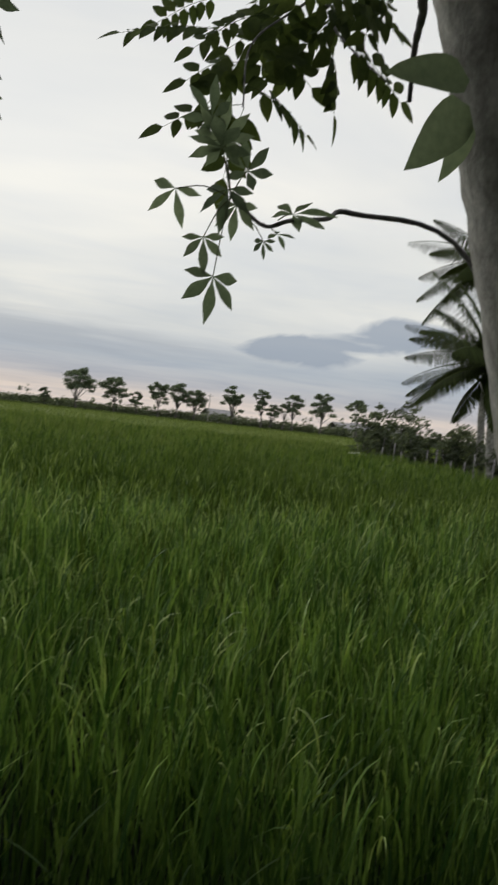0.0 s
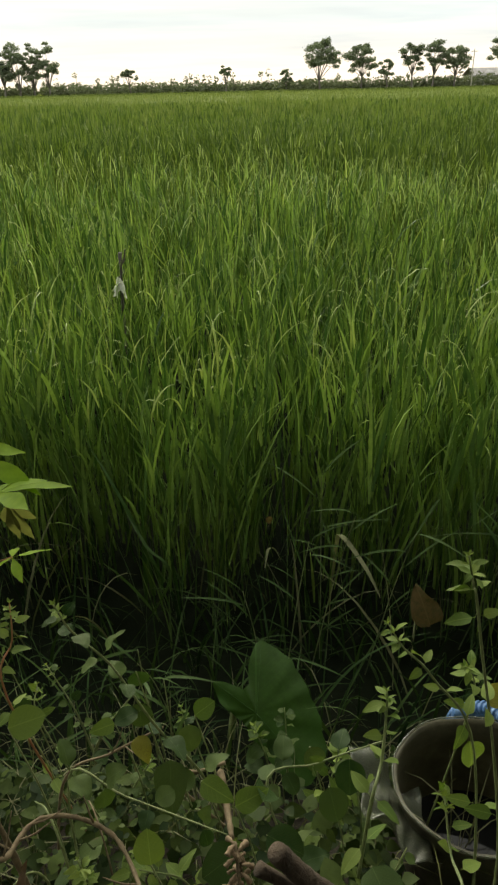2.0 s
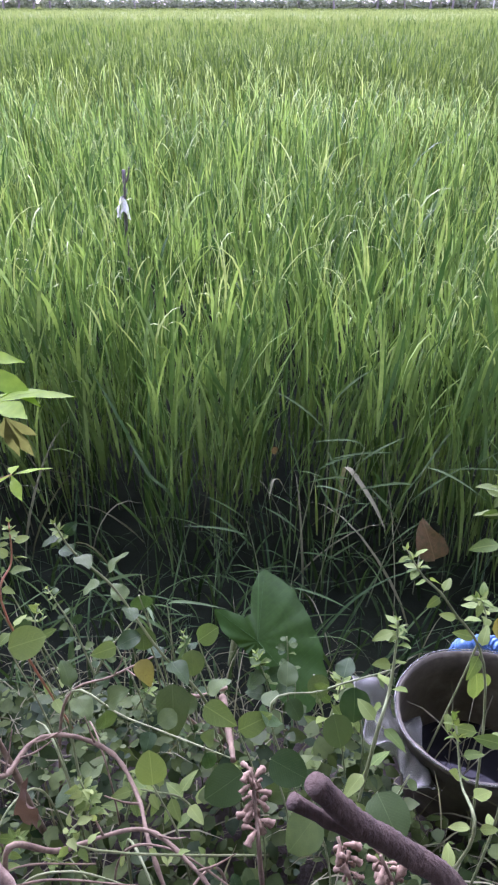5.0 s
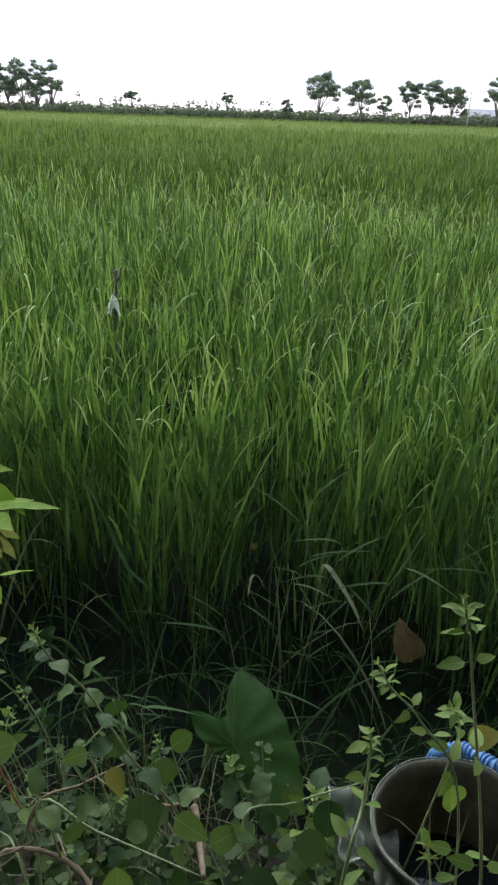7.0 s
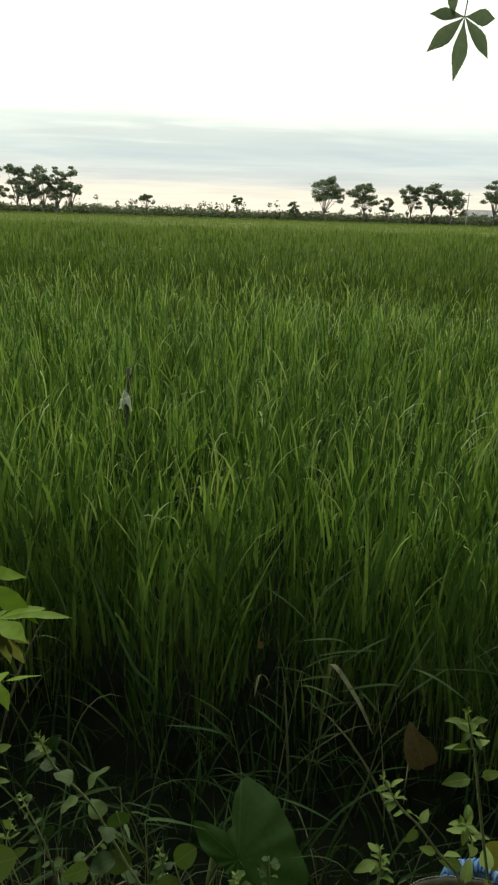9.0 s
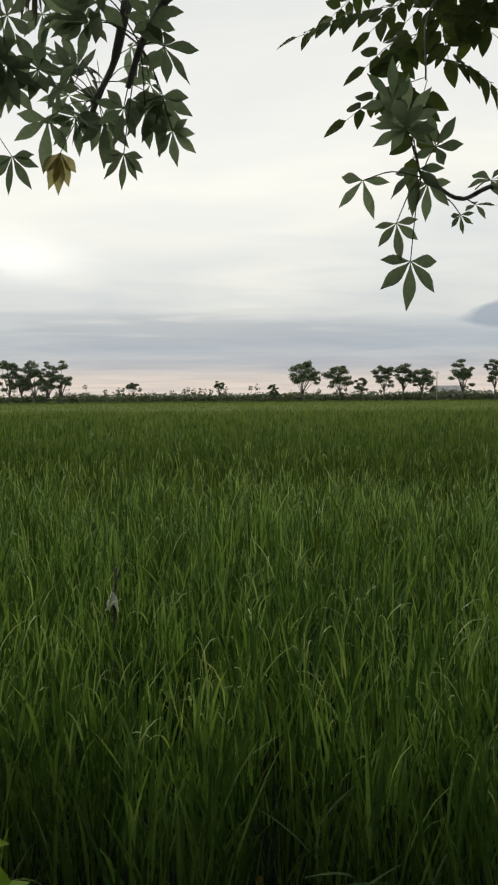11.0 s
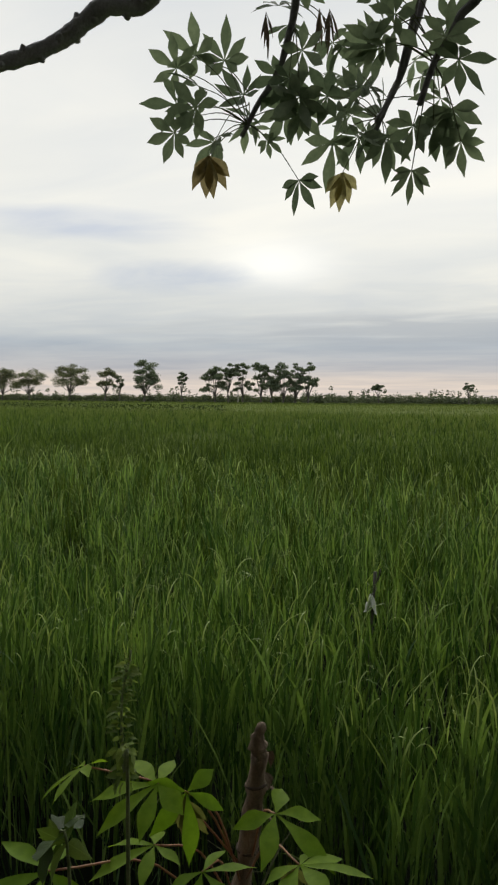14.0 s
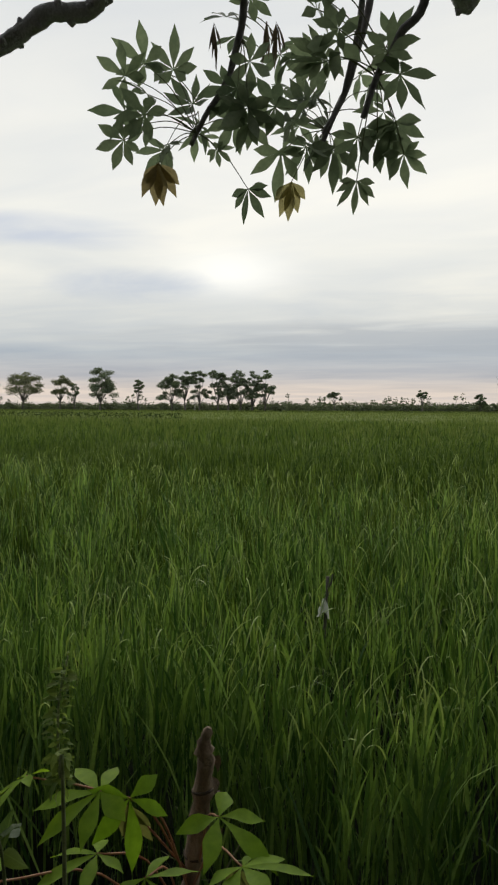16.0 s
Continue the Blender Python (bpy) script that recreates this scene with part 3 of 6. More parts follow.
# ---- the far side: tree line, hedge, houses ----
def quads(points, size, flat=0.6):
    """Small leaf clumps: one bent quad at each point, turned at random."""
    n = len(points)
    a, b = rng.uniform(0, 2 * np.pi, n), rng.normal(0, flat, n)
    u = np.stack([np.cos(a), np.sin(a), 0.3 * np.sin(b)], -1)
    w = np.stack([-np.sin(a) * np.sin(b), np.cos(a) * np.sin(b), np.cos(b)], -1)
    s = (size * rng.uniform(0.5, 1.3, n))[:, None]
    p = np.asarray(points)
    v = np.stack([p - u * s, p - w * s * 0.7, p + u * s, p + w * s * 0.7], 1).reshape(-1, 3)
    return v, np.arange(4 * n).reshape(n, 4)


def clumps(center, spread, count, flatness=0.6):
    """Leaf places in a lump that is denser towards its outside, flat beneath."""
    d = rng.normal(0, 1, (count, 3))
    d /= np.linalg.norm(d, axis=1)[:, None]
    r = rng.uniform(0.55, 1.05, count)[:, None]
    p = d * r * np.array([spread, spread, spread * flatness])
    p[:, 2] = np.where(p[:, 2] < 0, p[:, 2] * 0.55, p[:, 2])
    return p + np.asarray(center)


def far_tree(x, y, top, under, width, thin=0.0, label="dark round-crowned tree on the far bank", group="trees of the far bank"):
    """A field tree: forked trunk, limbs to each lump of the crown, many small leaf clumps."""
    rnd = random.Random(int(x * 31 + y * 7 + top * 13))
    root = thing("tree", (x, y, 0), label, "tree", group)
    r = 0.016 * top + 0.05
    fork = under * rnd.uniform(0.55, 0.75)
    bend = rnd.uniform(-0.4, 0.4)
    geos = [tube([(0, 0, -0.1), (bend * 0.3, 0, fork * 0.5), (bend, 0, fork)], r * 1.3, r * 0.8, 7, 4, 0.06, 1)]
    n = int(13 + width * 2.2)
    pts = []
    tall = max(0.8, top - under)
    for i in range(n):
        a = i * 2.4 + rnd.uniform(-0.5, 0.5)
        q = math.sqrt((i + 0.5) / n)
        ring = width / 2 * q * rnd.uniform(0.72, 1.0)
        lump = width * rnd.uniform(0.09, 0.17)
        drop = tall * (0.30 * q * q + rnd.choice((0.0, 0.12, 0.3, 0.5, 0.62)) * rnd.uniform(0.7, 1.1))
        c = Vector((bend + math.cos(a) * ring + width * 0.06 * math.sin(x), math.sin(a) * ring * 0.8, max(under, top - lump * 0.5 - drop)))
        if i % 2 == 0:
            geos.append(tube([(bend, 0, fork), (bend + (c.x - bend) * 0.45, c.y * 0.45, fork + (c.z - fork) * 0.5), c], r * 0.42, r * 0.10, 5, 3, 0.05, i))
        p = clumps(c, lump, int((105 + lump * 210) * (1 - thin)), 0.55)
        pts.append(p + rng.normal(0, lump * 0.16, p.shape))
    part("trunk", mesh("trunk", *joined(*geos), FAR_BARK), root)
    part("crown", mesh_np("crown", [quads(np.concatenate(pts), 0.15, 0.9)], HAZED_LEAF_DRY if thin > 0.3 else HAZED_LEAF), root)
    return root


# unseen trees, added behind the bank to block sky light from it
def unseen_grove_tree(x, y, top, under, width, seed):
    rnd = random.Random(seed)
    root = thing("light_blocking_tree", (x, y, 0.25), "unseen leafy tree added behind the bank to block sky light", "tree", "shade trees behind the bank")
    geos = [tube([(0, 0, -0.1), (0.1, 0, under * 0.6), (0, 0.1, under)], 0.14, 0.10, 9, 4, 0.06, seed)]
    pts = []
    for i in range(16):
        a = i * 2.4
        ring = width / 2 * math.sqrt((i + 0.5) / 16) * 0.85
        c = Vector((math.cos(a) * ring, math.sin(a) * ring, under + (top - under) * rnd.uniform(0.1, 0.85)))
        geos.append(tube([(0, 0.1, under), (c.x * 0.5, c.y * 0.5, (under + c.z) / 2 + 0.2), c], 0.05, 0.015, 5, 3, 0.05, i))
        pts.append(clumps(c, width * 0.22, 430, 0.9))
    part("trunk", mesh("shade_trunk", *joined(*geos), BARK), root)
    part("crown", mesh_np("shade_crown", [quads(np.concatenate(pts), 0.18, 0.9)], GROVE_LEAF), root)


for k, args in enumerate([(-7.0, -3.5, 7.0, 0.9, 6.0), (-2.6, -3.6, 7.5, 1.0, 6.0), (1.6, -3.4, 8.0, 1.0, 6.2), (5.8, -2.8, 7.5, 0.9, 6.0), (9.6, 0.6, 7.0, 0.8, 6.0), (-10.5, -1.5, 6.5, 0.8, 5.0), (12.5, 5.5, 6.5, 0.8, 5.0), (-0.6, -6.5, 9.0, 0.9, 6.5), (4.0, -6.2, 9.0, 0.9, 6.5)]):
    unseen_grove_tree(*args, 60 + k)

# x, top, underside of the crown, width; y is 172
for x, top, under, width in [(14.4, 11.0, 5.7, 8.0), (23.4, 9.8, 5.6, 7.0), (29.2, 6.5, 4.0, 3.4), (34.5, 9.7, 5.6, 5.6), (39.0, 10.1, 5.8, 5.4),
                             (43.7, 8.9, 5.2, 6.1), (53.7, 11.0, 5.6, 6.2), (62.0, 10.9, 6.4, 5.0), (70.9, 11.3, 6.6, 5.4), (79.1, 12.6, 7.2, 6.9)]:
    far_tree(x, 172, top, under * 0.8, width, label="dark umbrella-shaped tree standing apart on the far bank")
for x, top, under, width in [(64.4, 7.4, 3.8, 4.0), (68.0, 8.5, 4.6, 2.8), (89.7, 11.6, 7.2, 4.8), (-6.3, 6.1, 3.4, 2.7), (-27.4, 5.8, 3.8, 2.8), (7.2, 5.0, 2.2, 2.9), (-100.8, 8.1, 4.2, 3.4), (-81.0, 9.5, 4.4, 3.3)]:
    far_tree(x, 172, top, under, width, 0.2, "small thin tree above the far hedge")
for x, top, under, width in [(-141.5, 11.2, 4.2, 10.5), (-131.5, 10.5, 4.6, 9.0), (-117.6, 11.6, 4.8, 11.0), (-105.4, 10.5, 4.5, 6.4)]:
    far_tree(x, 172, top, under, width, 0.35, "broad thin-leaved tree on the far bank")
for x, top, under, width in [(-92.8, 12.6, 4.2, 9.0), (-71.5, 10.5, 3.6, 7.4), (-67.5, 11.2, 5.0, 5.0), (-63.5, 12.2, 3.6, 5.2), (-58.3, 12.0, 3.8, 5.6), (-55.5, 11.4, 3.4, 5.8), (-52.3, 11.4, 3.2, 6.0), (-49.0, 11.2, 3.2, 5.8), (-45.5, 11.9, 3.8, 6.0)]:
    far_tree(x, 172, top, under, width, 0.05, "tall dark tree in the group on the far bank")


def build_hedgerow():
    """The low uneven growth along the whole far bank, with saplings in it."""
    rnd = random.Random(4)
    pts, geos = [], []
    x = -190.0
    while x < 150:
        h = 2.7 + 1.3 * abs(noise.noise((x * 0.11, 3, 0))) + 1.5 * max(0, noise.noise((x * 0.45, 9, 0)))
        if x > 50:
            h += 0.6
        y = 176 + rnd.uniform(-3, 4)
        p = clumps((x, y, h * 0.42 + 0.2), 0.9 + h * 0.24, int(110 + h * 46), 0.9)
        pts.append(p + rng.normal(0, 0.22, p.shape))
        pts.append(clumps((x, y + 1, 0.9), 1.5, 60, 0.8))
        if rnd.random() < 0.36:
            g = h + rnd.uniform(0.5, 1.9)
            geos.append(tube([(x, y, 0), (x + rnd.uniform(-0.2, 0.2), y, g * 0.6), (x + rnd.uniform(-0.3, 0.3), y, g)], 0.07, 0.03, 4, 2))
            pts.append(clumps((x, y, g - 0.5), rnd.uniform(0.5, 0.8), 26, 1.5))
        x += rnd.uniform(0.9, 1.9)
    hedge = thing("far_hedgerow", (0, 176, 0), "low uneven hedge of bushes and saplings along the far bank", "hedge", kind="stuff")
    hedge.location = (0, 0, 0)
    part("leaves", mesh_np("hedge_leaves", [quads(np.concatenate(pts), 0.26, 0.8)], HAZED_HEDGE), hedge)
    part("stems", mesh("hedge_stems", *joined(*geos), FAR_BARK), hedge)
    # woods behind, closing the horizon
    pts = []
    for i in range(520):
        x = -620 + i * 2.25
        h = 3.0 + 2.2 * noise.noise((x * 0.03, 1, 0)) + 1.2 * noise.noise((x * 0.2, 5, 0))
        pts.append(clumps((x, 330 + rnd.uniform(-15, 15), h * 0.5), max(1.5, h * 0.62), 34, 0.75))
    tagged(new("far_woods", mesh_np("far_woods", [quads(np.concatenate(pts), 0.75, 0.8)], HAZED_HEDGE)), "dim line of woods on the horizon", "woods", kind="stuff")


build_hedgerow()

FIELD_DIKE = leaf_material("dike_grass", (0.030, 0.050, 0.016), (0.075, 0.105, 0.032), 0.2, 0.8, gloss=0.1)


def build_dikes():
    """Low grassy dikes between the fields."""
    for a, b, h in (((-78, 62), (-21, 55), 1.36), ((-140, 128), (150, 150), 1.05)):
        a, b = Vector((*a, 0)), Vector((*b, 0))
        n = int((b - a).length * 110)
        s = rng.random(n)
        p = np.array([a + (b - a) * t for t in s]) + rng.normal(0, 0.3, (n, 3)) * (1, 1, 0)
        p[:, 2] = rng.uniform(0.6, h, n)
        line = tube([a, a.lerp(b, 0.5), b], 0.55, 0.55, 8, 10)
        d = thing("field_dike", a, "low grassy dike between two rice fields", "dike", "field dikes")
        d.location = (0, 0, 0)
        part("earth", mesh("dike_earth", *line, FAR_GROUND), d)
        tagged(part("grass", mesh_np("dike_grass", [quads(p, 0.09, 1.2)], FIELD_DIKE), d), kind="stuff")


build_dikes()

ROOF = rough_material("rusty_roof_sheet", [(0.3, (0.16, 0.14, 0.14)), (0.7, (0.36, 0.36, 0.38))], 0.8, 0.6, 0.2, 0.02)
WALL = rough_material("pale_house_wall", [(0.3, (0.34, 0.34, 0.35)), (0.7, (0.5, 0.5, 0.52))], 0.6, 0.9, 0.2, 0.02)


def far_house(x, y, w, h, turn):
    root = thing("house", (x, y, 0), "low pale house with a grey sheet roof among trees", "house", "houses of the far bank")
    root.rotation_euler = (0, 0, radians(turn))
    d = w * 0.7
    v = [(-w / 2, -d / 2, 0), (w / 2, -d / 2, 0), (w / 2, d / 2, 0), (-w / 2, d / 2, 0)]
    v += [(a, b, h) for a, b, _ in v]
    part("wall", mesh("house_wall", v, [(0, 1, 5, 4), (1, 2, 6, 5), (2, 3, 7, 6), (3, 0, 4, 7)], WALL, False), root)
    e, t = 0.5, 0.12
    r = []
    for dz in (0, t):
        r += [(-w / 2 - e, -d / 2 - e, h - 0.1 + dz), (w / 2 + e, -d / 2 - e, h - 0.1 + dz), (w / 2 + e, 0, h + d * 0.28 + dz), (-w / 2 - e, 0, h + d * 0.28 + dz),
              (w / 2 + e, d / 2 + e, h - 0.1 + dz), (-w / 2 - e, d / 2 + e, h - 0.1 + dz)]
    f = [(6, 7, 8, 9), (9, 8, 10, 11), (3, 2, 1, 0), (5, 4, 2, 3), (0, 1, 7, 6), (4, 5, 11, 10), (1, 2, 8, 7), (2, 4, 10, 8), (0, 6, 9, 3), (3, 9, 11, 5)]
    part("roof", mesh("house_roof", r, f, ROOF, False), root)
    for k in (-0.25, 0.2):
        g = [(w * k + a, -d / 2 - 0.02 + b, c) for b in (0, -0.08) for a, c in ((-0.5, 1.0), (0.5, 1.0), (0.5, 2.0), (-0.5, 2.0))]
        part("window", mesh("house_window", g, [(4, 5, 6, 7), (0, 1, 5, 4), (1, 2, 6, 5), (2, 3, 7, 6), (3, 0, 4, 7)], DARK_BARK, False), root)


for args in ((98, 196, 8, 3.4, 8), (108, 200, 10, 3.6, -5), (58, 200, 8, 3.2, 12), (118, 196, 9, 3.4, 3)):
    far_house(*args)


def utility_pole(x, y, h):
    root = thing("utility_pole", (x, y, 0), "thin grey utility pole above the far hedge", "pole", "poles of the far bank")
    part("pole", mesh("pole", *tube([(0, 0, 0), (0, 0, h * 0.5), (0, 0, h)], 0.13, 0.09, 8, 2), BARK), root)
    part("crossarm", mesh("crossarm", *tube([(-0.8, 0, h - 0.5), (0, 0, h - 0.5), (0.8, 0, h - 0.5)], 0.06, 0.06, 6, 1), BARK), root)


for x, h in ((46.9, 8.0), (88.0, 7.0), (-64.0, 5.5)):
    utility_pole(x, 170, h)


# ---- beside the field: coconut palm, bushes and fence ----
def coconut_palm(at, height, count, reach, seed):
    rnd = random.Random(seed)
    root = thing("coconut_palm", at, "coconut palm with long drooping feathered fronds", "palm", "palms beside the field")
    part("trunk", mesh("palm_trunk", *tube([(0.5, 0, -0.1), (0.25, 0.1, height * 0.45), (0, 0, height)], 0.19, 0.12, 10, 8, 0.05, seed), BARK), root)
    for i in range(count):
        az = i * 137.5 + rnd.uniform(-15, 15)
        lift = 72 - 100 * (i / count) + rnd.uniform(-8, 8)
        L = reach * rnd.uniform(0.82, 1.08)
        d = polar(az, lift)
        side = d.cross(Vector((0, 0, 1))).normalized()
        rib = []
        p, way = Vector((0, 0, 0)), d.copy()
        for k in range(9):
            rib.append(p.copy())
            p = p + way * (L / 8)
            way = (way + Vector((0, 0, -0.105))).normalized()
        geos = [tube(rib, 0.035, 0.008, 5, 1)]
        line = smooth_line(rib, 17)
        for k in range(7, len(line) - 1):
            s = k / (len(line) - 1)
            along = (line[k] - line[k - 1]).normalized()
            size = 0.95 * math.sin(math.pi * (0.12 + 0.86 * s)) ** 0.7
            for sg in (-1, 1):
                tip = along * 0.65 + side * sg * rnd.uniform(0.5, 0.8) + Vector((0, 0, -0.65 - 0.3 * rnd.random()))
                geos.append(moved(blade(size * rnd.uniform(0.8, 1.1), 0.042, lance, 3, 0.2, 0.25), facing(line[k], tip, along + Vector((0, 0, 1)))))
        part("frond", mesh("frond", *joined(*geos), PALM), root, m=Matrix.Translation((0, 0, height)))


coconut_palm((19.35, 24.0, 0), 5.2, 36, 4.5, 3)
coconut_palm((21.0, 27.0, 0), 10.2, 28, 4.0, 8)


def bush(at, width, height, seed, thin=0.0, label="ragged green bush beside the field"):
    """A shrub of several thin stems, each with leafy twigs."""
    rnd = random.Random(seed)
    root = thing("bush", at, label, "bush", "bushes beside the field")
    geos, pts = [], []
    for i in range(7):
        a = rnd.uniform(0, 6.28)
        tip = Vector((math.cos(a) * width * 0.42 * rnd.random(), math.sin(a) * width * 0.42 * rnd.random(), height * rnd.uniform(0.6, 1.0)))
        geos.append(tube([(tip.x * 0.2, tip.y * 0.2, -0.05), (tip.x * 0.6, tip.y * 0.6, tip.z * 0.5), tip], 0.03, 0.01, 5, 3, 0.05, i))
        for k in range(5):
            s = 0.35 + 0.16 * k
            c = (tip.x * s + rnd.uniform(-1, 1) * width * 0.14, tip.y * s + rnd.uniform(-1, 1) * width * 0.14, tip.z * s)
            pts.append(clumps(c, width * rnd.uniform(0.09, 0.17), int(75 * (1 - thin)), 0.9))
    part("stems", mesh("bush_stems", *joined(*geos), DARK_BARK), root)
    part("leaves", mesh_np("bush_leaves", [quads(np.concatenate(pts), 0.075, 1.0)], HAZED_HEDGE), root)


for k, (x, y, w, h) in enumerate([(17.6, 29.2, 2.3, 3.1), (18.6, 27.6, 2.6, 3.0), (19.3, 26.0, 2.2, 2.5), (19.9, 24.6, 2.4, 2.2), (20.6, 23.2, 2.4, 1.9),
                                  (19.6, 31.0, 3.0, 3.6), (21.5, 28.0, 3.2, 2.8), (23.0, 25.0, 3.2, 2.4), (17.9, 31.5, 2.0, 3.9)]):
    bush((x, y, 0), w, h, 20 + k, 0.25 if k > 2 else 0.0)


def fence_post(x, y, h, lean):
    root = thing("fence_post", (x, y, -0.1), "weathered grey fence stake at the field edge", "post", "fence stakes beside the field")
    part("stake", mesh("fence_stake", *tube([(0, 0, 0), (lean * 0.5, 0, h * 0.5), (lean, 0, h)], 0.04, 0.03, 6, 2, 0.06), DARK_BARK), root)


for k in range(16):
    fence_post(16.6 + 0.16 * k + 0.1 * math.sin(k * 2.2), 27.4 - 0.62 * k, 1.5 + 0.25 * math.sin(k * 1.7), 0.12 * math.sin(k * 3.1))
WHITE = rough_material("white_plastic", [(0.3, (0.55, 0.56, 0.55)), (0.7, (0.80, 0.81, 0.80))], 30, 0.45, 0.4, 0.004)
_v, _f = [], []
for i in range(7):
    for k in range(10):
        a, s = 2 * math.pi * k / 10, i / 6
        r = 0.42 * math.sin(math.pi * (0.06 + 0.88 * s)) ** 0.7 * (1 + 0.18 * math.sin(a * 3 + i))
        _v.append((-0.5 + s * 1.0, math.cos(a) * r * 0.7, 0.88 + math.sin(a) * r * 0.22))
for i in range(6):
    _f += [(i * 10 + k, i * 10 + (k + 1) % 10, i * 10 + 10 + (k + 1) % 10, i * 10 + 10 + k) for k in range(10)]
_s = new("white_sheet", mesh("white_sheet", _v, _f, WHITE))
_s.location = (17.4, 31.3, 0)
tagged(_s, "crumpled white plastic sheet lying on the crop", "plastic sheet")


# ---- the bag on its stick in the rice ----
BAG = rough_material("worn_bag", [(0.3, (0.60, 0.62, 0.60)), (0.7, (0.88, 0.88, 0.86))], 60, 0.5, 0.5, 0.004)


def build_bag():
    root = thing("bird_scarer", (0.64, 3.58, 0), "thin dark stick in the rice with a white bag", "stick")
    part("stick", mesh("scarer_stick", *tube([(0, 0, 0), (-0.01, 0, 0.5), (0.012, 0.0, 1.05)], 0.007, 0.006, 7, 6, 0.25), FAR_BARK), root)
    v, f = [], []
    n, rows = 14, 9
    for i in range(rows):
        s = i / (rows - 1)
        for k in range(n):
            a = 2 * math.pi * k / n
            r = 0.95 * (0.006 + 0.022 * s ** 0.6) * (1 + 0.30 * math.sin(a * 3 + s * 5) + 0.16 * math.sin(a * 5 - s * 7))
            v.append((math.cos(a) * r - 0.004, math.sin(a) * r * 0.8 - 0.004, 0.94 - 0.08 * s * (1 + 0.22 * math.sin(a * 2 + 1) + 0.15 * math.sin(a * 5))))
    for i in range(rows - 1):
        f += [(i * n + k, i * n + (k + 1) % n, (i + 1) * n + (k + 1) % n, (i + 1) * n + k) for k in range(n)]
    part("bag", mesh("plastic_bag", v, f, BAG), root, "crumpled white plastic bag")
    part("fork", mesh("stick_fork", *tube([(0.008, 0, 0.99), (0.028, 0.0, 1.02), (0.036, 0.004, 1.062)], 0.006, 0.004, 6, 4, 0.2), FAR_BARK), root)
    part("knot", mesh("bag_knot", *tube([(-0.012, 0, 0.93), (0.0, -0.008, 0.94), (0.012, 0, 0.95), (0.02, 0.004, 0.975)], 0.005, 0.002, 6, 3), DARK_BARK), root)


build_bag()


# ---- overhead: cassava branches ----
def palmate(fingers, size, width, fan, droop, seed, petiole=None):
    """A cassava leaf: fingers round a node at the origin, middle one along +y, face +z; droop bends them down."""
    rnd = random.Random(seed)
    geos = []
    for i in range(fingers):
        a = (i / (fingers - 1) - 0.5) * fan + rnd.uniform(-5, 5)
        rel = 1 - 0.42 * abs(i / (fingers - 1) - 0.5) * 2
        L = size * rel * rnd.uniform(0.9, 1.1)
        g = blade(L, width * (0.75 + 0.25 * rel) * rnd.uniform(0.85, 1.15), obovate, 7, rnd.uniform(0.1, 0.4), rnd.uniform(0.05, 0.22), 0.012, rnd.uniform(-0.4, 0.4), rnd.random())
        m = pose(0, 0, 0, 0, 0, -a) @ pose(0, 0, 0, -droop + rnd.uniform(-10, 10), 0, 0)
        geos.append(moved(g, m))
    return joined(*geos)


TOWARD = Vector((1.2, 0.3, 1.85))


def cassava_leaf(root, node, joint, kind, size, seed, mat=None, stem=None, fingers=None, turn=None, mid=None):
    """One leaf with its stalk from a joint on the stem. kind: s spread open to below, h hanging folded, f nearly flat."""
    rnd = random.Random(seed)
    node, joint = Vector(node), Vector(joint)
    out = (node - joint)
    if out.length < 1e-4:
        out = Vector((0, -0.01, -0.1))
    view = (TOWARD - node).normalized()
    n = fingers or rnd.choice((5, 6, 7, 7))
    if kind == "h":
        geo = palmate(n, size * 1.22, size * 0.30, 185, 8, seed)
        m = facing(node, Vector((rnd.uniform(-0.25, 0.25), rnd.uniform(-0.2, 0.2), -1)), view + Vector((rnd.uniform(-0.5, 0.5), 0, 0)))
    elif kind == "c":
        geo = palmate(n, size * 1.2, size * 0.34, 84, 6, seed)
        m = facing(node, Vector((rnd.uniform(-0.15, 0.15), 0, -1)), view)
    else:
        geo = palmate(n, size, size * (0.285 if kind == "s" else 0.26), 265 if kind == "s" else 230, 14 if kind == "s" else 6, seed)
        way = out.normalized() + Vector((rnd.uniform(-0.5, 0.5), rnd.uniform(-0.3, 0.3), rnd.uniform(-0.3, 0.3)))
        face = view * -1 + Vector((rnd.uniform(-0.45, 0.45), rnd.uniform(-0.3, 0.3), rnd.uniform(-0.1, 0.6)))
        if kind == "f":
            face = Vector((rnd.uniform(-0.3, 0.3), rnd.uniform(-0.5, 0.2), 1))
        if turn is not None:
            way = Vector(turn)
        m = facing(node, way, face)
    me = mesh("cassava_leaf", *geo, mat or CASSAVA)
    leaf = part("leaf", me, root, m=Matrix.Translation(-root.location) @ m)
    mid = joint.lerp(node, 0.5) + Vector((0, 0, 0.12 * out.length)) if mid is None else Vector(mid)
    inv = (Matrix.Translation(-root.location) @ m).inverted()
    pts = [inv @ (Vector(p) - root.location) for p in (joint, mid, node)]
    part("petiole", mesh("petiole", *tube(pts, 0.0022, 0.0016, 5, 4), stem or DARK_STEM), leaf)
    return leaf


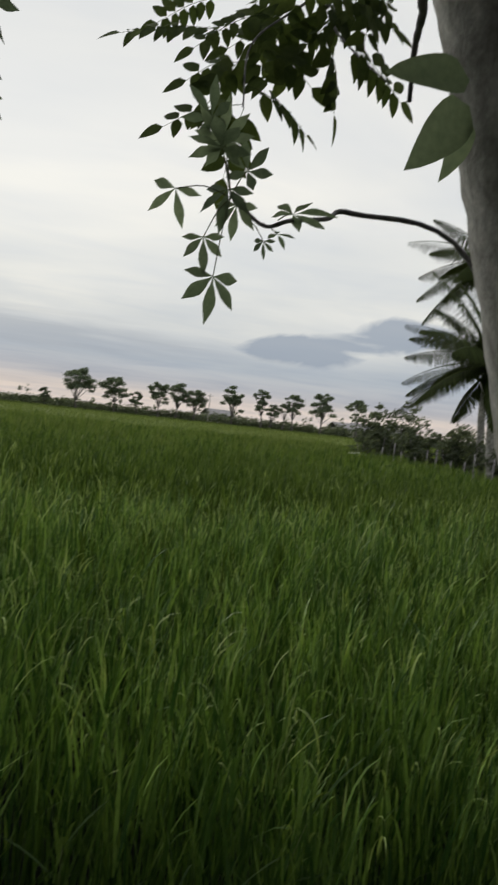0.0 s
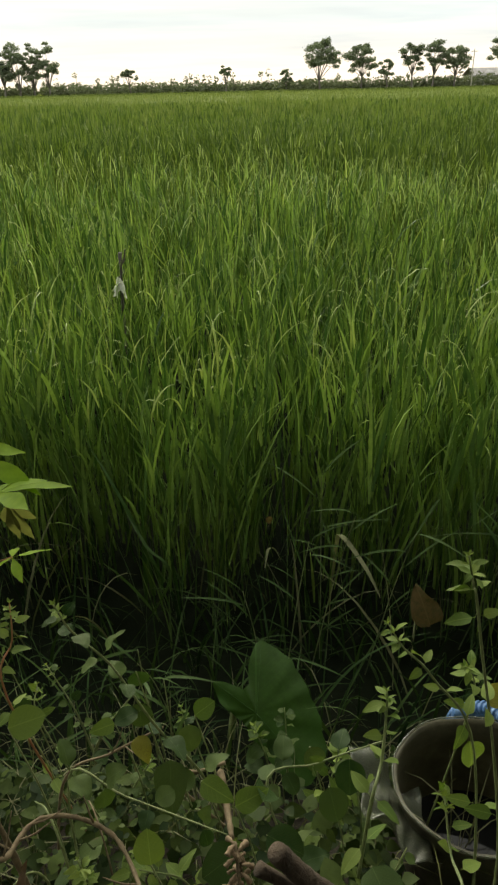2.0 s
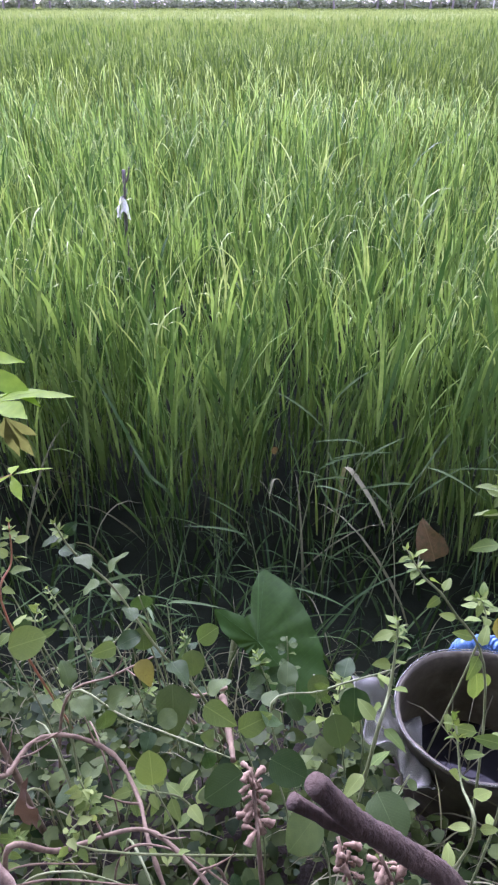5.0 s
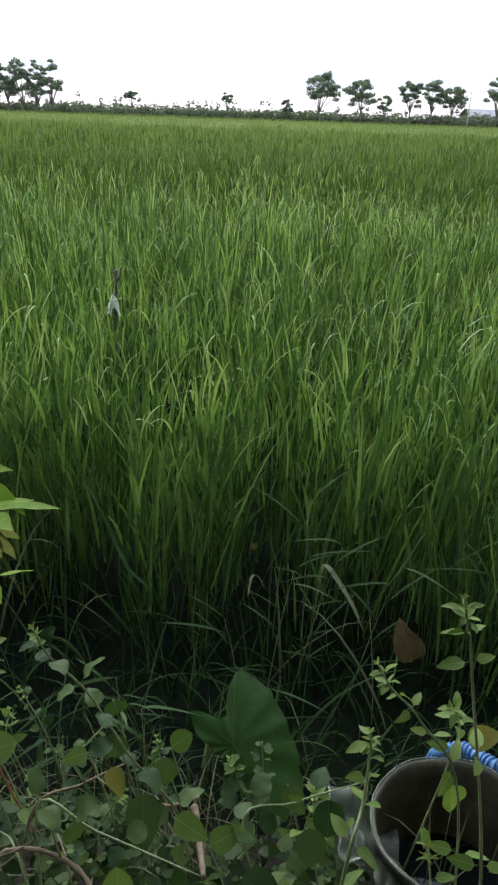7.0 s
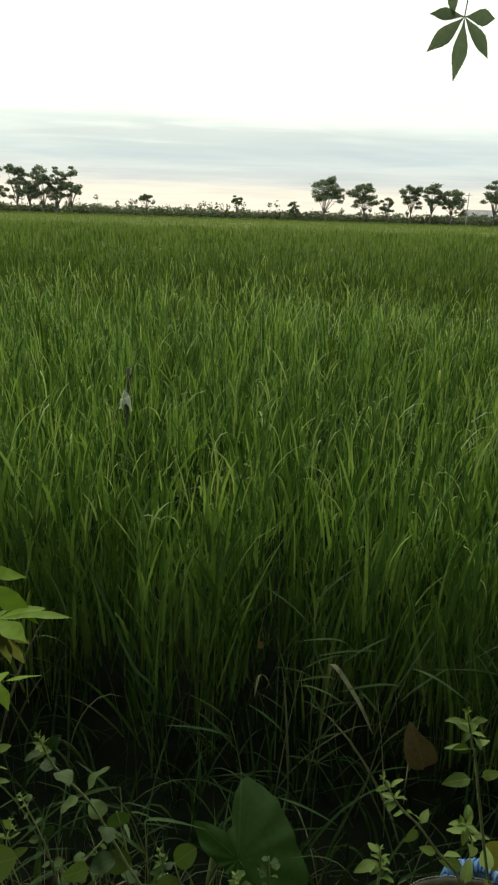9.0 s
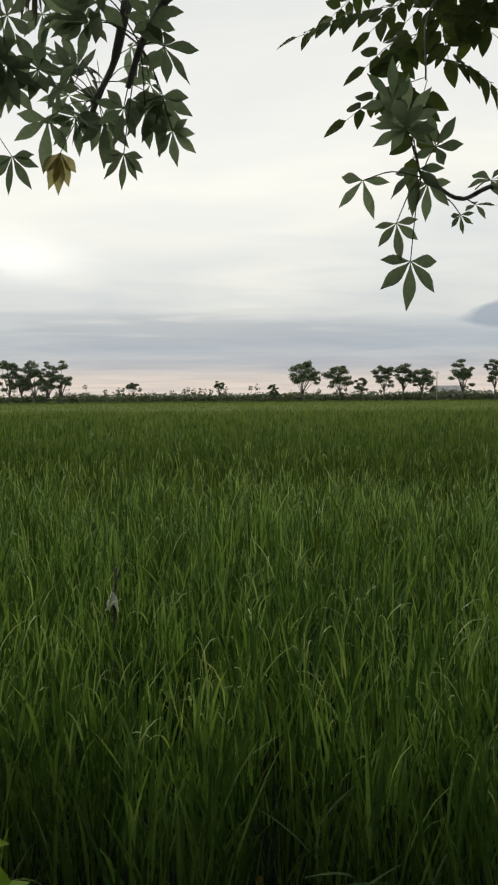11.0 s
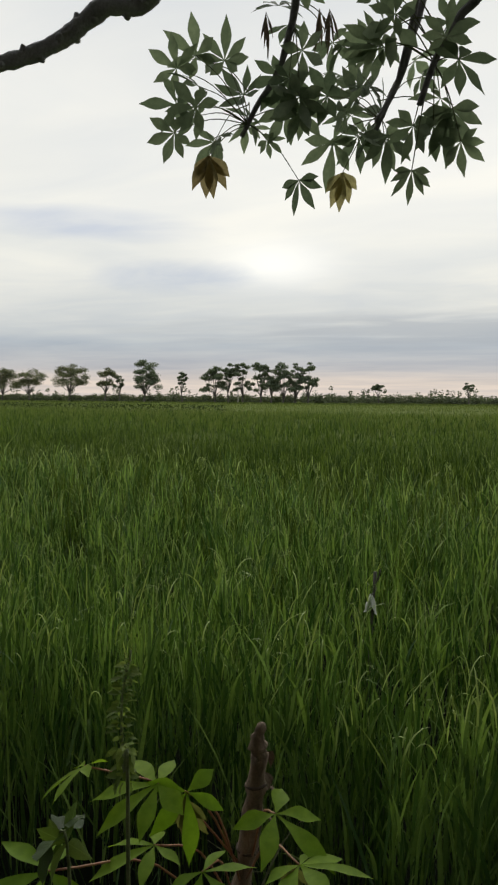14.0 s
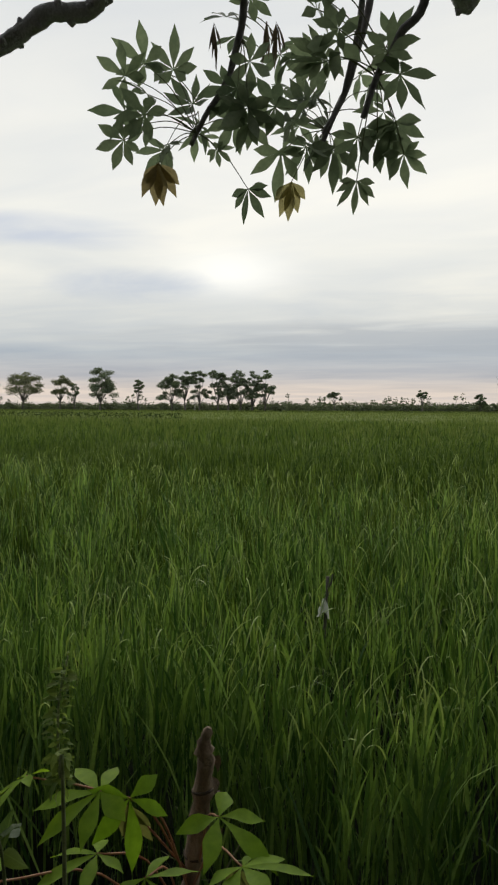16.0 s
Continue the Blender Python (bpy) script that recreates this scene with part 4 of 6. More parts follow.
def build_cassava_tree():
    """A tall cassava whose stems lean over from behind and end in leafy heads."""
    root = thing("cassava_tree", (0.35, -1.1, 0.28), "tall cassava with leaning knobbly stems and palmate green leaves", "cassava tree")
    o = root.location

    def stem(name, pts, r0, r1, seed):
        part(name, mesh("cassava_stem", *tube([Vector(p) - o for p in pts], r0, r1, 10, 9, 0.08, seed), CASSAVA_BARK if r1 > 0.015 else DARK_BARK), root)
        if r1 > 0.015:
            # raised leaf scars, winding round the bare wood
            line = smooth_line(pts, 40)
            gone, turn = 0.0, 0.0
            for i in range(1, len(line) - 1):
                gone += (line[i] - line[i - 1]).length
                if gone > r1 * 1.7:
                    gone, turn = 0.0, turn + 2.4
                    along = (line[i + 1] - line[i - 1]).normalized()
                    side = along.orthogonal().normalized()
                    d = side * math.cos(turn) + along.cross(side) * math.sin(turn)
                    r = r0 + (r1 - r0) * i / len(line)
                    part("leaf_scar", mesh("leaf_scar", *tube([line[i] - o + d * r * 0.6, line[i] - o + d * r * 1.05 - along * r * 0.1, line[i] - o + d * r * 1.3 - along * r * 0.3], r * 0.62, r * 0.25, 7, 2, 0.1, i), CASSAVA_BARK), root)

    stem("trunk", [(0.35, -1.1, 0.2), (0.38, -0.95, 1.4), (0.45, -0.6, 2.6), (0.62, 0.1, 3.5)], 0.055, 0.035, 1)
    fork = (0.62, 0.1, 3.5)
    stem("branch", [fork, (0.62, 1.3, 3.75), (0.545, 2.45, 3.36), (0.449, 2.68, 3.10), (0.33, 2.715, 2.94), (0.27, 2.73, 2.85)], 0.018, 0.008, 2)
    stem("branch", [fork, (0.95, 1.4, 3.80), (0.96, 2.55, 3.40), (0.867, 2.783, 3.086), (0.782, 2.84, 2.93), (0.74, 2.86, 2.85)], 0.017, 0.008, 3)
    stem("branch", [fork, (0.90, 1.3, 3.78), (0.93, 2.5, 3.36), (0.84, 2.80, 3.04), (0.75, 2.83, 2.88)], 0.015, 0.007, 4)
    stem("branch", [fork, (1.05, 1.2, 3.70), (1.147, 2.152, 3.064), (1.067, 2.272, 2.904), (1.007, 2.304, 2.824), (0.963, 2.32, 2.712)], 0.017, 0.008, 5)
    stem("branch", [fork, (0.75, 1.0, 3.1), (0.47, 1.69, 2.83), (0.318, 1.697, 2.773), (0.226, 1.674, 2.709), (0.133, 1.632, 2.66), (0.02, 1.56, 2.62)], 0.024, 0.0165, 6)
    stem("branch", [fork, (1.45, 1.4, 3.7), (1.28, 2.50, 3.17), (1.20, 2.47, 3.135)], 0.030, 0.026, 7)
    tips = {"a": (0.30, 2.72, 2.89), "b": (0.76, 2.85, 2.90), "c": (1.003, 2.304, 2.816), "d": (0.50, 2.64, 3.16)}
    heads = {
        "a": [(0.08, 2.55, 3.06, "s", 0.14), (0.14, 2.56, 3.11, "s", 0.15), (0.23, 2.6, 3.1, "s", 0.14), (0.04, 2.57, 2.97, "s", 0.15), (0.03, 2.61, 2.87, "s", 0.13), (0.1, 2.62, 2.94, "s", 0.13), (0.16, 2.66, 2.91, "s", 0.15), (0.15, 2.71, 2.79, "c", 0.15), (0.27, 2.66, 3.01, "s", 0.14), (0.35, 2.76, 2.85, "s", 0.08), (0.44, 2.83, 2.73, "h", 0.12), (0.22, 2.72, 2.83, "f", 0.1), (0.15, 2.61, 3.0, "f", 0.14)],
        "d": [(0.52, 2.71, 3.09, "s", 0.15), (0.42, 2.7, 3.04, "s", 0.14), (0.43, 2.75, 2.94, "s", 0.15), (0.51, 2.77, 2.94, "s", 0.16), (0.47, 2.73, 3.01, "f", 0.14)],
        "b": [(0.59, 2.79, 2.96, "s", 0.15), (0.67, 2.79, 3.0, "s", 0.15), (0.58, 2.83, 2.85, "h", 0.15), (0.5, 2.79, 2.9, "s", 0.14), (0.61, 2.87, 2.75, "c", 0.14), (0.74, 2.88, 2.82, "s", 0.1), (0.71, 2.86, 2.85, "f", 0.12), (0.8, 2.88, 2.82, "h", 0.14), (0.66, 2.83, 2.89, "s", 0.13), (0.76, 2.83, 2.95, "s", 0.14)],
        "c": [(1.07, 2.33, 2.8, "s", 0.139), (1.04, 2.3, 2.85, "s", 0.107), (0.99, 2.36, 2.7, "s", 0.115), (1.07, 2.39, 2.65, "s", 0.107), (0.94, 2.41, 2.55, "h", 0.082), (1.04, 2.35, 2.74, "h", 0.131), (0.94, 2.37, 2.68, "s", 0.115), (0.85, 2.26, 2.89, "s", 0.107), (0.91, 2.26, 2.91, "s", 0.098), (0.81, 2.24, 2.91, "s", 0.098), (1.04, 2.27, 2.92, "s", 0.107), (1.01, 2.34, 2.77, "s", 0.115)],
    }
    k = 0
    rnd = random.Random(5)
    for tip, leaves in heads.items():
        for x, y, z, kind, size in leaves:
            k += 1
            y += rnd.uniform(-0.10, 0.10)
            old = kind == "c"
            cassava_leaf(root, (x, y, z), tips[tip], kind, size, 100 + k, CASSAVA_OLD if old else CASSAVA)
    # leaves packed in the heads, above and behind
    for tip in "abcd":
        c = Vector(tips[tip])
        for i in range(9 if tip == "b" else 5):
            k += 1
            p = c + Vector((rnd.uniform(-0.24, 0.24 if tip != "c" else -0.02), rnd.uniform(-0.05, 0.30 if tip != "c" else 0.05), rnd.uniform(-0.10, 0.28)))
            cassava_leaf(root, p, c + Vector((0, 0, rnd.uniform(0, 0.12))), rnd.choice("sfs"), rnd.uniform(0.12, 0.16), 300 + k)
    # withered leaves hanging from the stems
    for x, y, z in ((0.40, 2.62, 3.22), (0.58, 2.66, 3.22), (0.62, 2.64, 3.20)):
        k += 1
        geo = palmate(6, 0.16, 0.011, 34, 4, k)
        part("withered_leaf", mesh("withered_leaf", *geo, STRAW), root, "dark withered hanging leaf", facing(Vector((x, y, z)) - o, (0.1, 0, -1), (1, -1, 0)))


build_cassava_tree()


# ---- overhead: the grey tree with feathered leaves ----
def feather(pairs, length, leaflet, seed):
    """A feathered leaf along +y with leaflets in pairs and one at the end, some with gaps eaten away."""
    rnd = random.Random(seed)
    rib = [(0, 0, 0), (0, length * 0.5, 0.01), (0, length, -0.03)]
    geos = [tube(rib, 0.0014, 0.0008, 4, 4)]
    line = smooth_line(rib, 12)
    for i in range(pairs):
        p = line[min(len(line) - 1, int((0.22 + 0.74 * i / pairs) * (len(line) - 1)))]
        for sg in (-1, 1):
            if rnd.random() < 0.06:
                continue
            L = leaflet * rnd.uniform(0.8, 1.15)
            way = Vector((sg, 0.45 + rnd.uniform(-0.15, 0.2), -0.15 + rnd.uniform(-0.35, 0.1)))
            geos.append(moved(blade(L, L * rnd.uniform(0.46, 0.56), ovate, 5, 0.15, 0.12, 0.01, rnd.uniform(-0.3, 0.3), rnd.random()), facing(p + way.normalized() * 0.004, way, (0, 0, 1))))
    geos.append(moved(blade(leaflet * 1.1, leaflet * 0.55, ovate, 5, 0.15, 0.12), facing(line[-1], (0, 1, -0.2), (0, 0, 1))))
    return joined(*geos)


def build_grey_tree():
    root = thing("grey_tree", (2.25, 1.31, 0.25), "grey-barked tree with drooping feathered dark green leaves", "tree")
    o = root.location

    def limb(name, pts, r0, r1, seed, knots=0.05, mat=BARK, sides=14, label=""):
        part(name, mesh("limb", *tube([Vector(p) - o for p in pts], r0, r1, sides, 8, knots, seed), mat), root, label)

    limb("trunk", [(2.25, 1.31, 0.2), (2.40, 1.38, 1.0), (2.295, 1.45, 1.614), (2.185, 1.45, 1.986), (2.078, 1.45, 2.314), (1.988, 1.45, 2.583), (1.93, 1.45, 2.8), (1.91, 1.45, 3.2), (1.90, 1.45, 3.7), (1.90, 1.45, 4.3)], 0.108, 0.085, 1, 0.03)
    for n, (p, size, turn) in enumerate([((1.905, 1.38, 2.425), 0.165, (-1, -0.2, -0.17)), ((1.915, 1.39, 2.39), 0.185, (-0.62, -0.25, -0.76)), ((1.935, 1.41, 2.38), 0.12, (-0.3, 0, -1))]):
        part("leaf", mesh("broad_leaf", *blade(size, size * 0.42, ovate, 7, 0.15, 0.15, 0.01), CASSAVA), root, "broad leaf growing from the trunk", facing(Vector(p) - o, turn, (0.3, -1, 0.3)))
    # crown above the view, added to keep sky light off the bank
    over = []
    for i in range(64):
        a, q = i * 2.4, math.sqrt((i + 0.5) / 64)
        c = Vector((1.2 + 3.4 * q * math.cos(a), -0.38 + 2.4 * q * math.sin(a), 4.15 + 1.3 * (0.5 + 0.5 * math.sin(i * 1.7))))
        over.append(clumps(c - o, 0.6, 320, 0.6))
        if i % 3 == 0:
            limb("unseen_bough", [(1.90, 1.45, 4.3), Vector((1.90, 1.45, 4.3)).lerp(c, 0.5) + Vector((0, 0, 0.25)), c], 0.022, 0.006, i, 0.05, DARK_BARK, 6)
    tagged(part("crown", mesh_np("unseen_shade_leaves", [quads(np.concatenate(over), 0.075, 0.5)], PINNATE), root), kind="stuff")
    rnd = random.Random(11)
    limb("branch", [(1.90, 1.45, 3.7), (2.05, 2.0, 3.75), (2.25, 2.75, 3.55), (2.16, 2.85, 3.33)], 0.030, 0.008, 2, 0.06, DARK_BARK, 9)
    limb("branch", [(1.91, 1.45, 3.2), (2.037, 1.8, 2.871), (2.092, 1.9, 2.863), (2.135, 2.0, 2.835), (2.191, 2.1, 2.751)], 0.014, 0.006, 3, 0.09, DARK_BARK, 9)
    limb("twig", [(2.381, 2.7, 3.65), (2.205, 2.75, 3.442), (2.046, 2.75, 3.295), (1.891, 2.7, 3.109), (1.858, 2.6, 2.851)], 0.007, 0.0025, 5, 0.1, DARK_BARK, 6)
    limb("twig", [(2.205, 2.75, 3.442), (2.141, 2.6, 3.206), (2.181, 2.5, 3.075), (2.328, 2.5, 3.003)], 0.006, 0.0025, 6, 0.1, DARK_BARK, 6)
    def feathered(pairs, seed):
        """Feathered leaves, each from its joint on a twig to its end."""
        for k, (a, b) in enumerate(pairs):
            a, b = Vector(a), Vector(b)
            long = (b - a).length
            leaf = mesh("feather_leaf", *feather(max(3, int(long / 0.050)), long * 0.93, rnd.uniform(0.080, 0.100), k + seed), PINNATE)
            part("leaf", leaf, root, m=facing(a - o, b - a, Vector((rnd.uniform(-0.5, 0.5), -0.8, rnd.uniform(0.1, 0.8)))))

    feathered([
        ((1.91, 2.9, 3.25), (1.444, 3.05, 3.234)), ((1.872, 2.75, 3.069), (1.68, 2.8, 3.001)), ((1.854, 2.6, 2.858), (1.588, 2.65, 2.763)),
        ((1.863, 2.6, 2.851), (1.811, 2.62, 2.61)), ((1.866, 2.6, 2.925), (2.164, 2.7, 2.876)), ((1.979, 2.8, 3.3), (1.697, 2.85, 3.136)),
        ((2.05, 2.9, 3.394), (1.929, 2.85, 3.139)), ((1.854, 3.0, 3.432), (1.592, 3.1, 3.312)), ((1.908, 2.7, 3.151), (1.946, 2.65, 2.939)),
        ((2.13, 2.9, 3.502), (1.902, 3.0, 3.404)), ((2.028, 2.8, 3.254), (1.828, 2.85, 3.172)), ((1.867, 2.7, 3.063), (1.759, 2.75, 2.894))
    ], 0)
    feathered([
        ((2.116, 2.6, 3.16), (2.238, 2.65, 2.929)), ((2.128, 2.5, 3.096), (2.444, 2.55, 2.992)), ((2.052, 2.6, 3.255), (2.25, 2.6, 3.198)),
        ((2.031, 2.5, 3.23), (2.33, 2.45, 3.174)), ((2.146, 2.4, 3.192), (2.197, 2.4, 3.023)), ((2.116, 2.7, 3.268), (2.037, 2.7, 3.032)),
        ((2.04, 2.75, 3.351), (1.989, 2.75, 3.149)), ((2.189, 2.7, 3.388), (2.121, 2.7, 3.142)), ((2.241, 2.6, 3.272), (2.054, 2.65, 3.158)),
        ((1.949, 2.65, 3.082), (2.106, 2.6, 2.987)), ((2.084, 2.7, 3.171), (1.943, 2.7, 3.026)), ((2.207, 2.5, 3.283), (2.331, 2.5, 3.228)),
        ((2.18, 2.6, 3.406), (2.008, 2.65, 3.278)), ((2.3, 2.5, 3.385), (2.155, 2.55, 3.24))
    ], 40)


build_grey_tree()


def build_hanging_cassava():
    """One thin cassava shoot that hangs down beside the trunk."""
    root = thing("cassava_shoot", (3.0, 2.2, 0.0), "thin cassava shoot with a few hanging palmate leaves", "cassava")
    o = root.location
    line = [(3.0, 2.2, -0.02), (3.04, 2.3, 1.6), (2.75, 2.55, 2.5), (2.294, 2.592, 2.587), (2.172, 2.538, 2.532), (2.009, 2.442, 2.471), (1.914, 2.415, 2.43), (1.812, 2.402, 2.485)]
    part("stem", mesh("shoot_stem", *tube([Vector(p) - o for p in line], 0.012, 0.005, 7, 7, 0.08, 3), DARK_BARK), root)
    tip = (1.798, 2.402, 2.489)
    for k, (p, j, kind, size, n) in enumerate([
        ((1.744, 2.361, 2.637), tip, "s", 0.129, 7), ((1.704, 2.361, 2.689), tip, "s", 0.116, 6), ((1.737, 2.334, 2.6), tip, "s", 0.136, 7),
        ((1.787, 2.402, 2.512), tip, "h", 0.116, 5), ((1.832, 2.374, 2.566), tip, "s", 0.116, 6), ((1.629, 2.402, 2.481), tip, "h", 0.106, 4),
        ((1.727, 2.402, 2.358), tip, "h", 0.09, 5), ((1.769, 2.402, 2.248), tip, "h", 0.131, 5), ((1.818, 2.402, 2.471), tip, "h", 0.095, 5),
        ((1.914, 2.402, 2.381), (1.859, 2.408, 2.437), "h", 0.052, 5), ((1.961, 2.415, 2.413), (1.886, 2.415, 2.437), "f", 0.075, 4), ((2.005, 2.415, 2.483), (1.968, 2.442, 2.464), "f", 0.15, 6)
    ]):
        cassava_leaf(root, p, j, kind, size, 500 + k, fingers=n)


build_hanging_cassava()


# ---- on the bank: cassava by its cut stem ----
def build_young_cassava():
    root = thing("young_cassava", (0.66, 1.39, 0.25), "young cassava with a cut brown stem and fresh light-green leaves", "cassava")
    o = root.location
    pts = [(0.66, 1.39, 0.2), (0.735, 1.39, 0.67), (0.797, 1.39, 1.05), (0.826, 1.38, 1.26)]
    part("stem", mesh("cut_stem", *tube([Vector(p) - o for p in pts], 0.0185, 0.0165, 12, 12, 0.17, 4), STAKE_BARK), root, "peeling brown stem with a split top")
    for k in range(9):
        q = 0.12 + 0.098 * k
        c = smooth_line(pts, 40)[min(120, int(q * 120))] - o
        ring = [(c.x + 0.0185 * math.cos(a), c.y + 0.0185 * math.sin(a), c.z + 0.003 * math.sin(a + k)) for a in [2 * math.pi * j / 12 for j in range(13)]]
        part("node_ring", mesh("node_ring", *tube(ring, 0.0030, 0.0026, 6, 1, 0.25, k), BRANCH_BARK), root)
    # the split, pointed top with flaps of bark
    v, f = tube([Vector(p) - o for p in [(0.826, 1.38, 1.255), (0.822, 1.378, 1.285), (0.832, 1.376, 1.318)]], 0.0165, 0.0050, 9, 5, 0.25, 9)
    part("split_top", mesh("split_top", v, f, STAKE_BARK), root)
    for k, (a, z, L) in enumerate([(20, 1.27, 0.04), (75, 1.21, 0.035), (130, 1.24, 0.03), (60, 1.15, 0.03), (200, 1.18, 0.03)]):
        d = polar(a, -40)
        part("bark_flap", mesh("bark_flap", *blade(L, 0.018, lance, 4, 0.5, 0.5, 0.05, 0.3, k), STAKE_BARK), root, m=facing(Vector((0.83, 1.383, z)) + d * 0.013 - o, d, (0, 0, 1)))
    leaves = [
        ((0.927, 1.155, 1.304), (0.81, 1.385, 1.06), (1, -0.35, -0.35), 0.115, 5),
        ((0.978, 1.10, 1.278), (0.80, 1.385, 1.02), (0.7, -0.3, 0.25), 0.10, 6),
        ((0.64, 1.12, 1.335), (0.79, 1.39, 1.04), (-0.8, -0.3, -0.45), 0.085, 5),
        ((0.772, 1.10, 1.345), (0.79, 1.39, 1.02), (-0.9, -0.5, -0.15), 0.115, 6),
        ((0.807, 1.12, 1.330), (0.79, 1.39, 1.00), (0.45, -0.4, -0.75), 0.10, 5),
        ((0.767, 1.10, 1.255), (0.78, 1.39, 0.95), (-0.6, -0.7, 0.0), 0.10, 5),
        ((0.849, 1.08, 1.250), (0.78, 1.39, 0.95), (0.8, -0.5, 0.15), 0.10, 5),
        ((0.70, 0.95, 1.30), (0.77, 1.39, 0.90), (-0.6, -0.6, 0.0), 0.12, 5),
        ((0.91, 1.25, 1.07), (0.765, 1.39, 0.85), (0.9, -0.3, 0.2), 0.07, 4),
    ]
    for k, (node, joint, way, size, n) in enumerate(leaves):
        cassava_leaf(root, node, joint, "f", size, 700 + k, CASSAVA_YOUNG, RED_STEM, n, way)
    for k, p in enumerate([(0.92, 1.25, 1.17), (0.78, 1.17, 1.29)]):
        part("old_leaf", mesh("old_leaf", *palmate(4, 0.095, 0.022, 46, 8, 40 + k), WILTED), root, "drooping olive-brown leaf", facing(Vector(p) - o, (0.3, -0.1, -1), (0, -1, 0.2)))


build_young_cassava()


# ---- on the bank: taro ----
def build_taro():
    root = thing("taro_plant", (1.20, 1.72, 0.1), "taro with one large upright heart-shaped leaf", "taro")
    o = root.location
    node = Vector((1.275, 1.615, 0.315))
    view = (Vector((1.286, 0.41, 1.67)) - node).normalized()
    up = (Vector((0, 0, 1)) - view * view.z).normalized()
    m = facing(node - o, up, view)
    # reach round the stalk's end, clockwise from upright: one tall lobe, the long blade, the folded edge, the pointed side lobe, the notch
    turns = (0, 6, 22, 45, 65, 85, 105, 125, 140, 150, 165, 185, 215, 245, 270, 288, 305, 318, 330, 345, 352, 360)
    wide = (0.172, 0.178, 0.168, 0.150, 0.142, 0.150, 0.172, 0.202, 0.206, 0.186, 0.110, 0.066, 0.040, 0.040, 0.060, 0.098, 0.136, 0.092, 0.064, 0.070, 0.130, 0.172)

    def reach(a):
        return float(np.interp(math.degrees(a) % 360, turns, wide))

    def lift(x, yy):
        # the broad half leans back from a fold along the blade; the side lobe comes forward
        across = x * 0.8 + yy * 0.6
        return -0.13 * abs(across) + 0.10 * max(0, -x) + 0.9 * min(0, yy + 0.02) ** 2 - 0.35 * max(0, yy) ** 1.5

    verts, faces, n = [], [], 120
    for ring in (0.0, 0.2, 0.4, 0.6, 0.8, 0.93, 1.0):
        for k in range(n):
            a = 2 * math.pi * k / n
            r = reach(a) * (1 + 0.014 * math.sin(a * 13) + 0.010 * math.sin(a * 23)) * ring
            x, yy = math.sin(a) * r, math.cos(a) * r
            verts.append((x, yy, lift(x, yy) + 0.0025 * ring ** 2 * math.sin(a * 12) + 0.0025 * math.sin(r * 60 + a * 2) * ring))
    for i in range(6):
        faces += [(i * n + k, (i + 1) * n + k, (i + 1) * n + (k + 1) % n, i * n + (k + 1) % n) for k in range(n)]
    part("leaf_blade", mesh("taro_blade", verts, [f[::-1] for f in faces], TARO), root, m=m)
    for turn in (5, 137, 305):
        a = radians(turn)
        e = Vector((math.sin(a), math.cos(a), 0)) * reach(a) * 0.93
        pts = [Vector((e.x * q, e.y * q, lift(e.x * q, e.y * q) + 0.0025)) for q in (0, 0.4, 0.75, 1.0)]
        part("vein", mesh("vein", *tube(pts, 0.0008, 0.0003, 4, 3), TARO_VEIN), root, m=m)
    part("leaf_stalk", mesh("taro_stalk", *tube([(0, 0, 0), (0.02, 0.02, 0.12), node - o - view * 0.004], 0.011, 0.006, 8, 5), STEM), root)


build_taro()


# ---- on the bank: leafy weeds ----
LEAF_ROUND = [mesh("round_leaf", *joined(blade(1.0, 0.78, orbicular if k % 3 == 0 else ovate, 10, 0.24, 0.18, 0.045, 0.16 * k - 0.3, k), tube([(0, -0.22, 0.02), (0, -0.1, -0.01), (0, 0.02, 0)], 0.016, 0.012, 4, 2)), WEED) for k in range(5)]
LEAF_POINT = [mesh("pointed_leaf", *joined(blade(1.0, 0.5, ovate, 7, 0.2, 0.15, 0.02, 0.15 * k, k + 9), tube([(0, -0.12, 0.02), (0, -0.05, 0), (0, 0.02, 0)], 0.014, 0.01, 4, 2)), MINT) for k in range(5)]
LEAF_SPIKE = [mesh("spike_leaf", *blade(1.0, 0.55, ovate, 4, 0.3, 0.3, 0.05, 0.3 * k, k + 20), SPIKE) for k in range(4)]
LEAF_BUD = [mesh("bud_leaf", *blade(1.0, 0.42, lance, 5, 0.35, -0.1 + 0.12 * k, 0.02, 0.2 * k, k + 3), MINT) for k in range(4)]


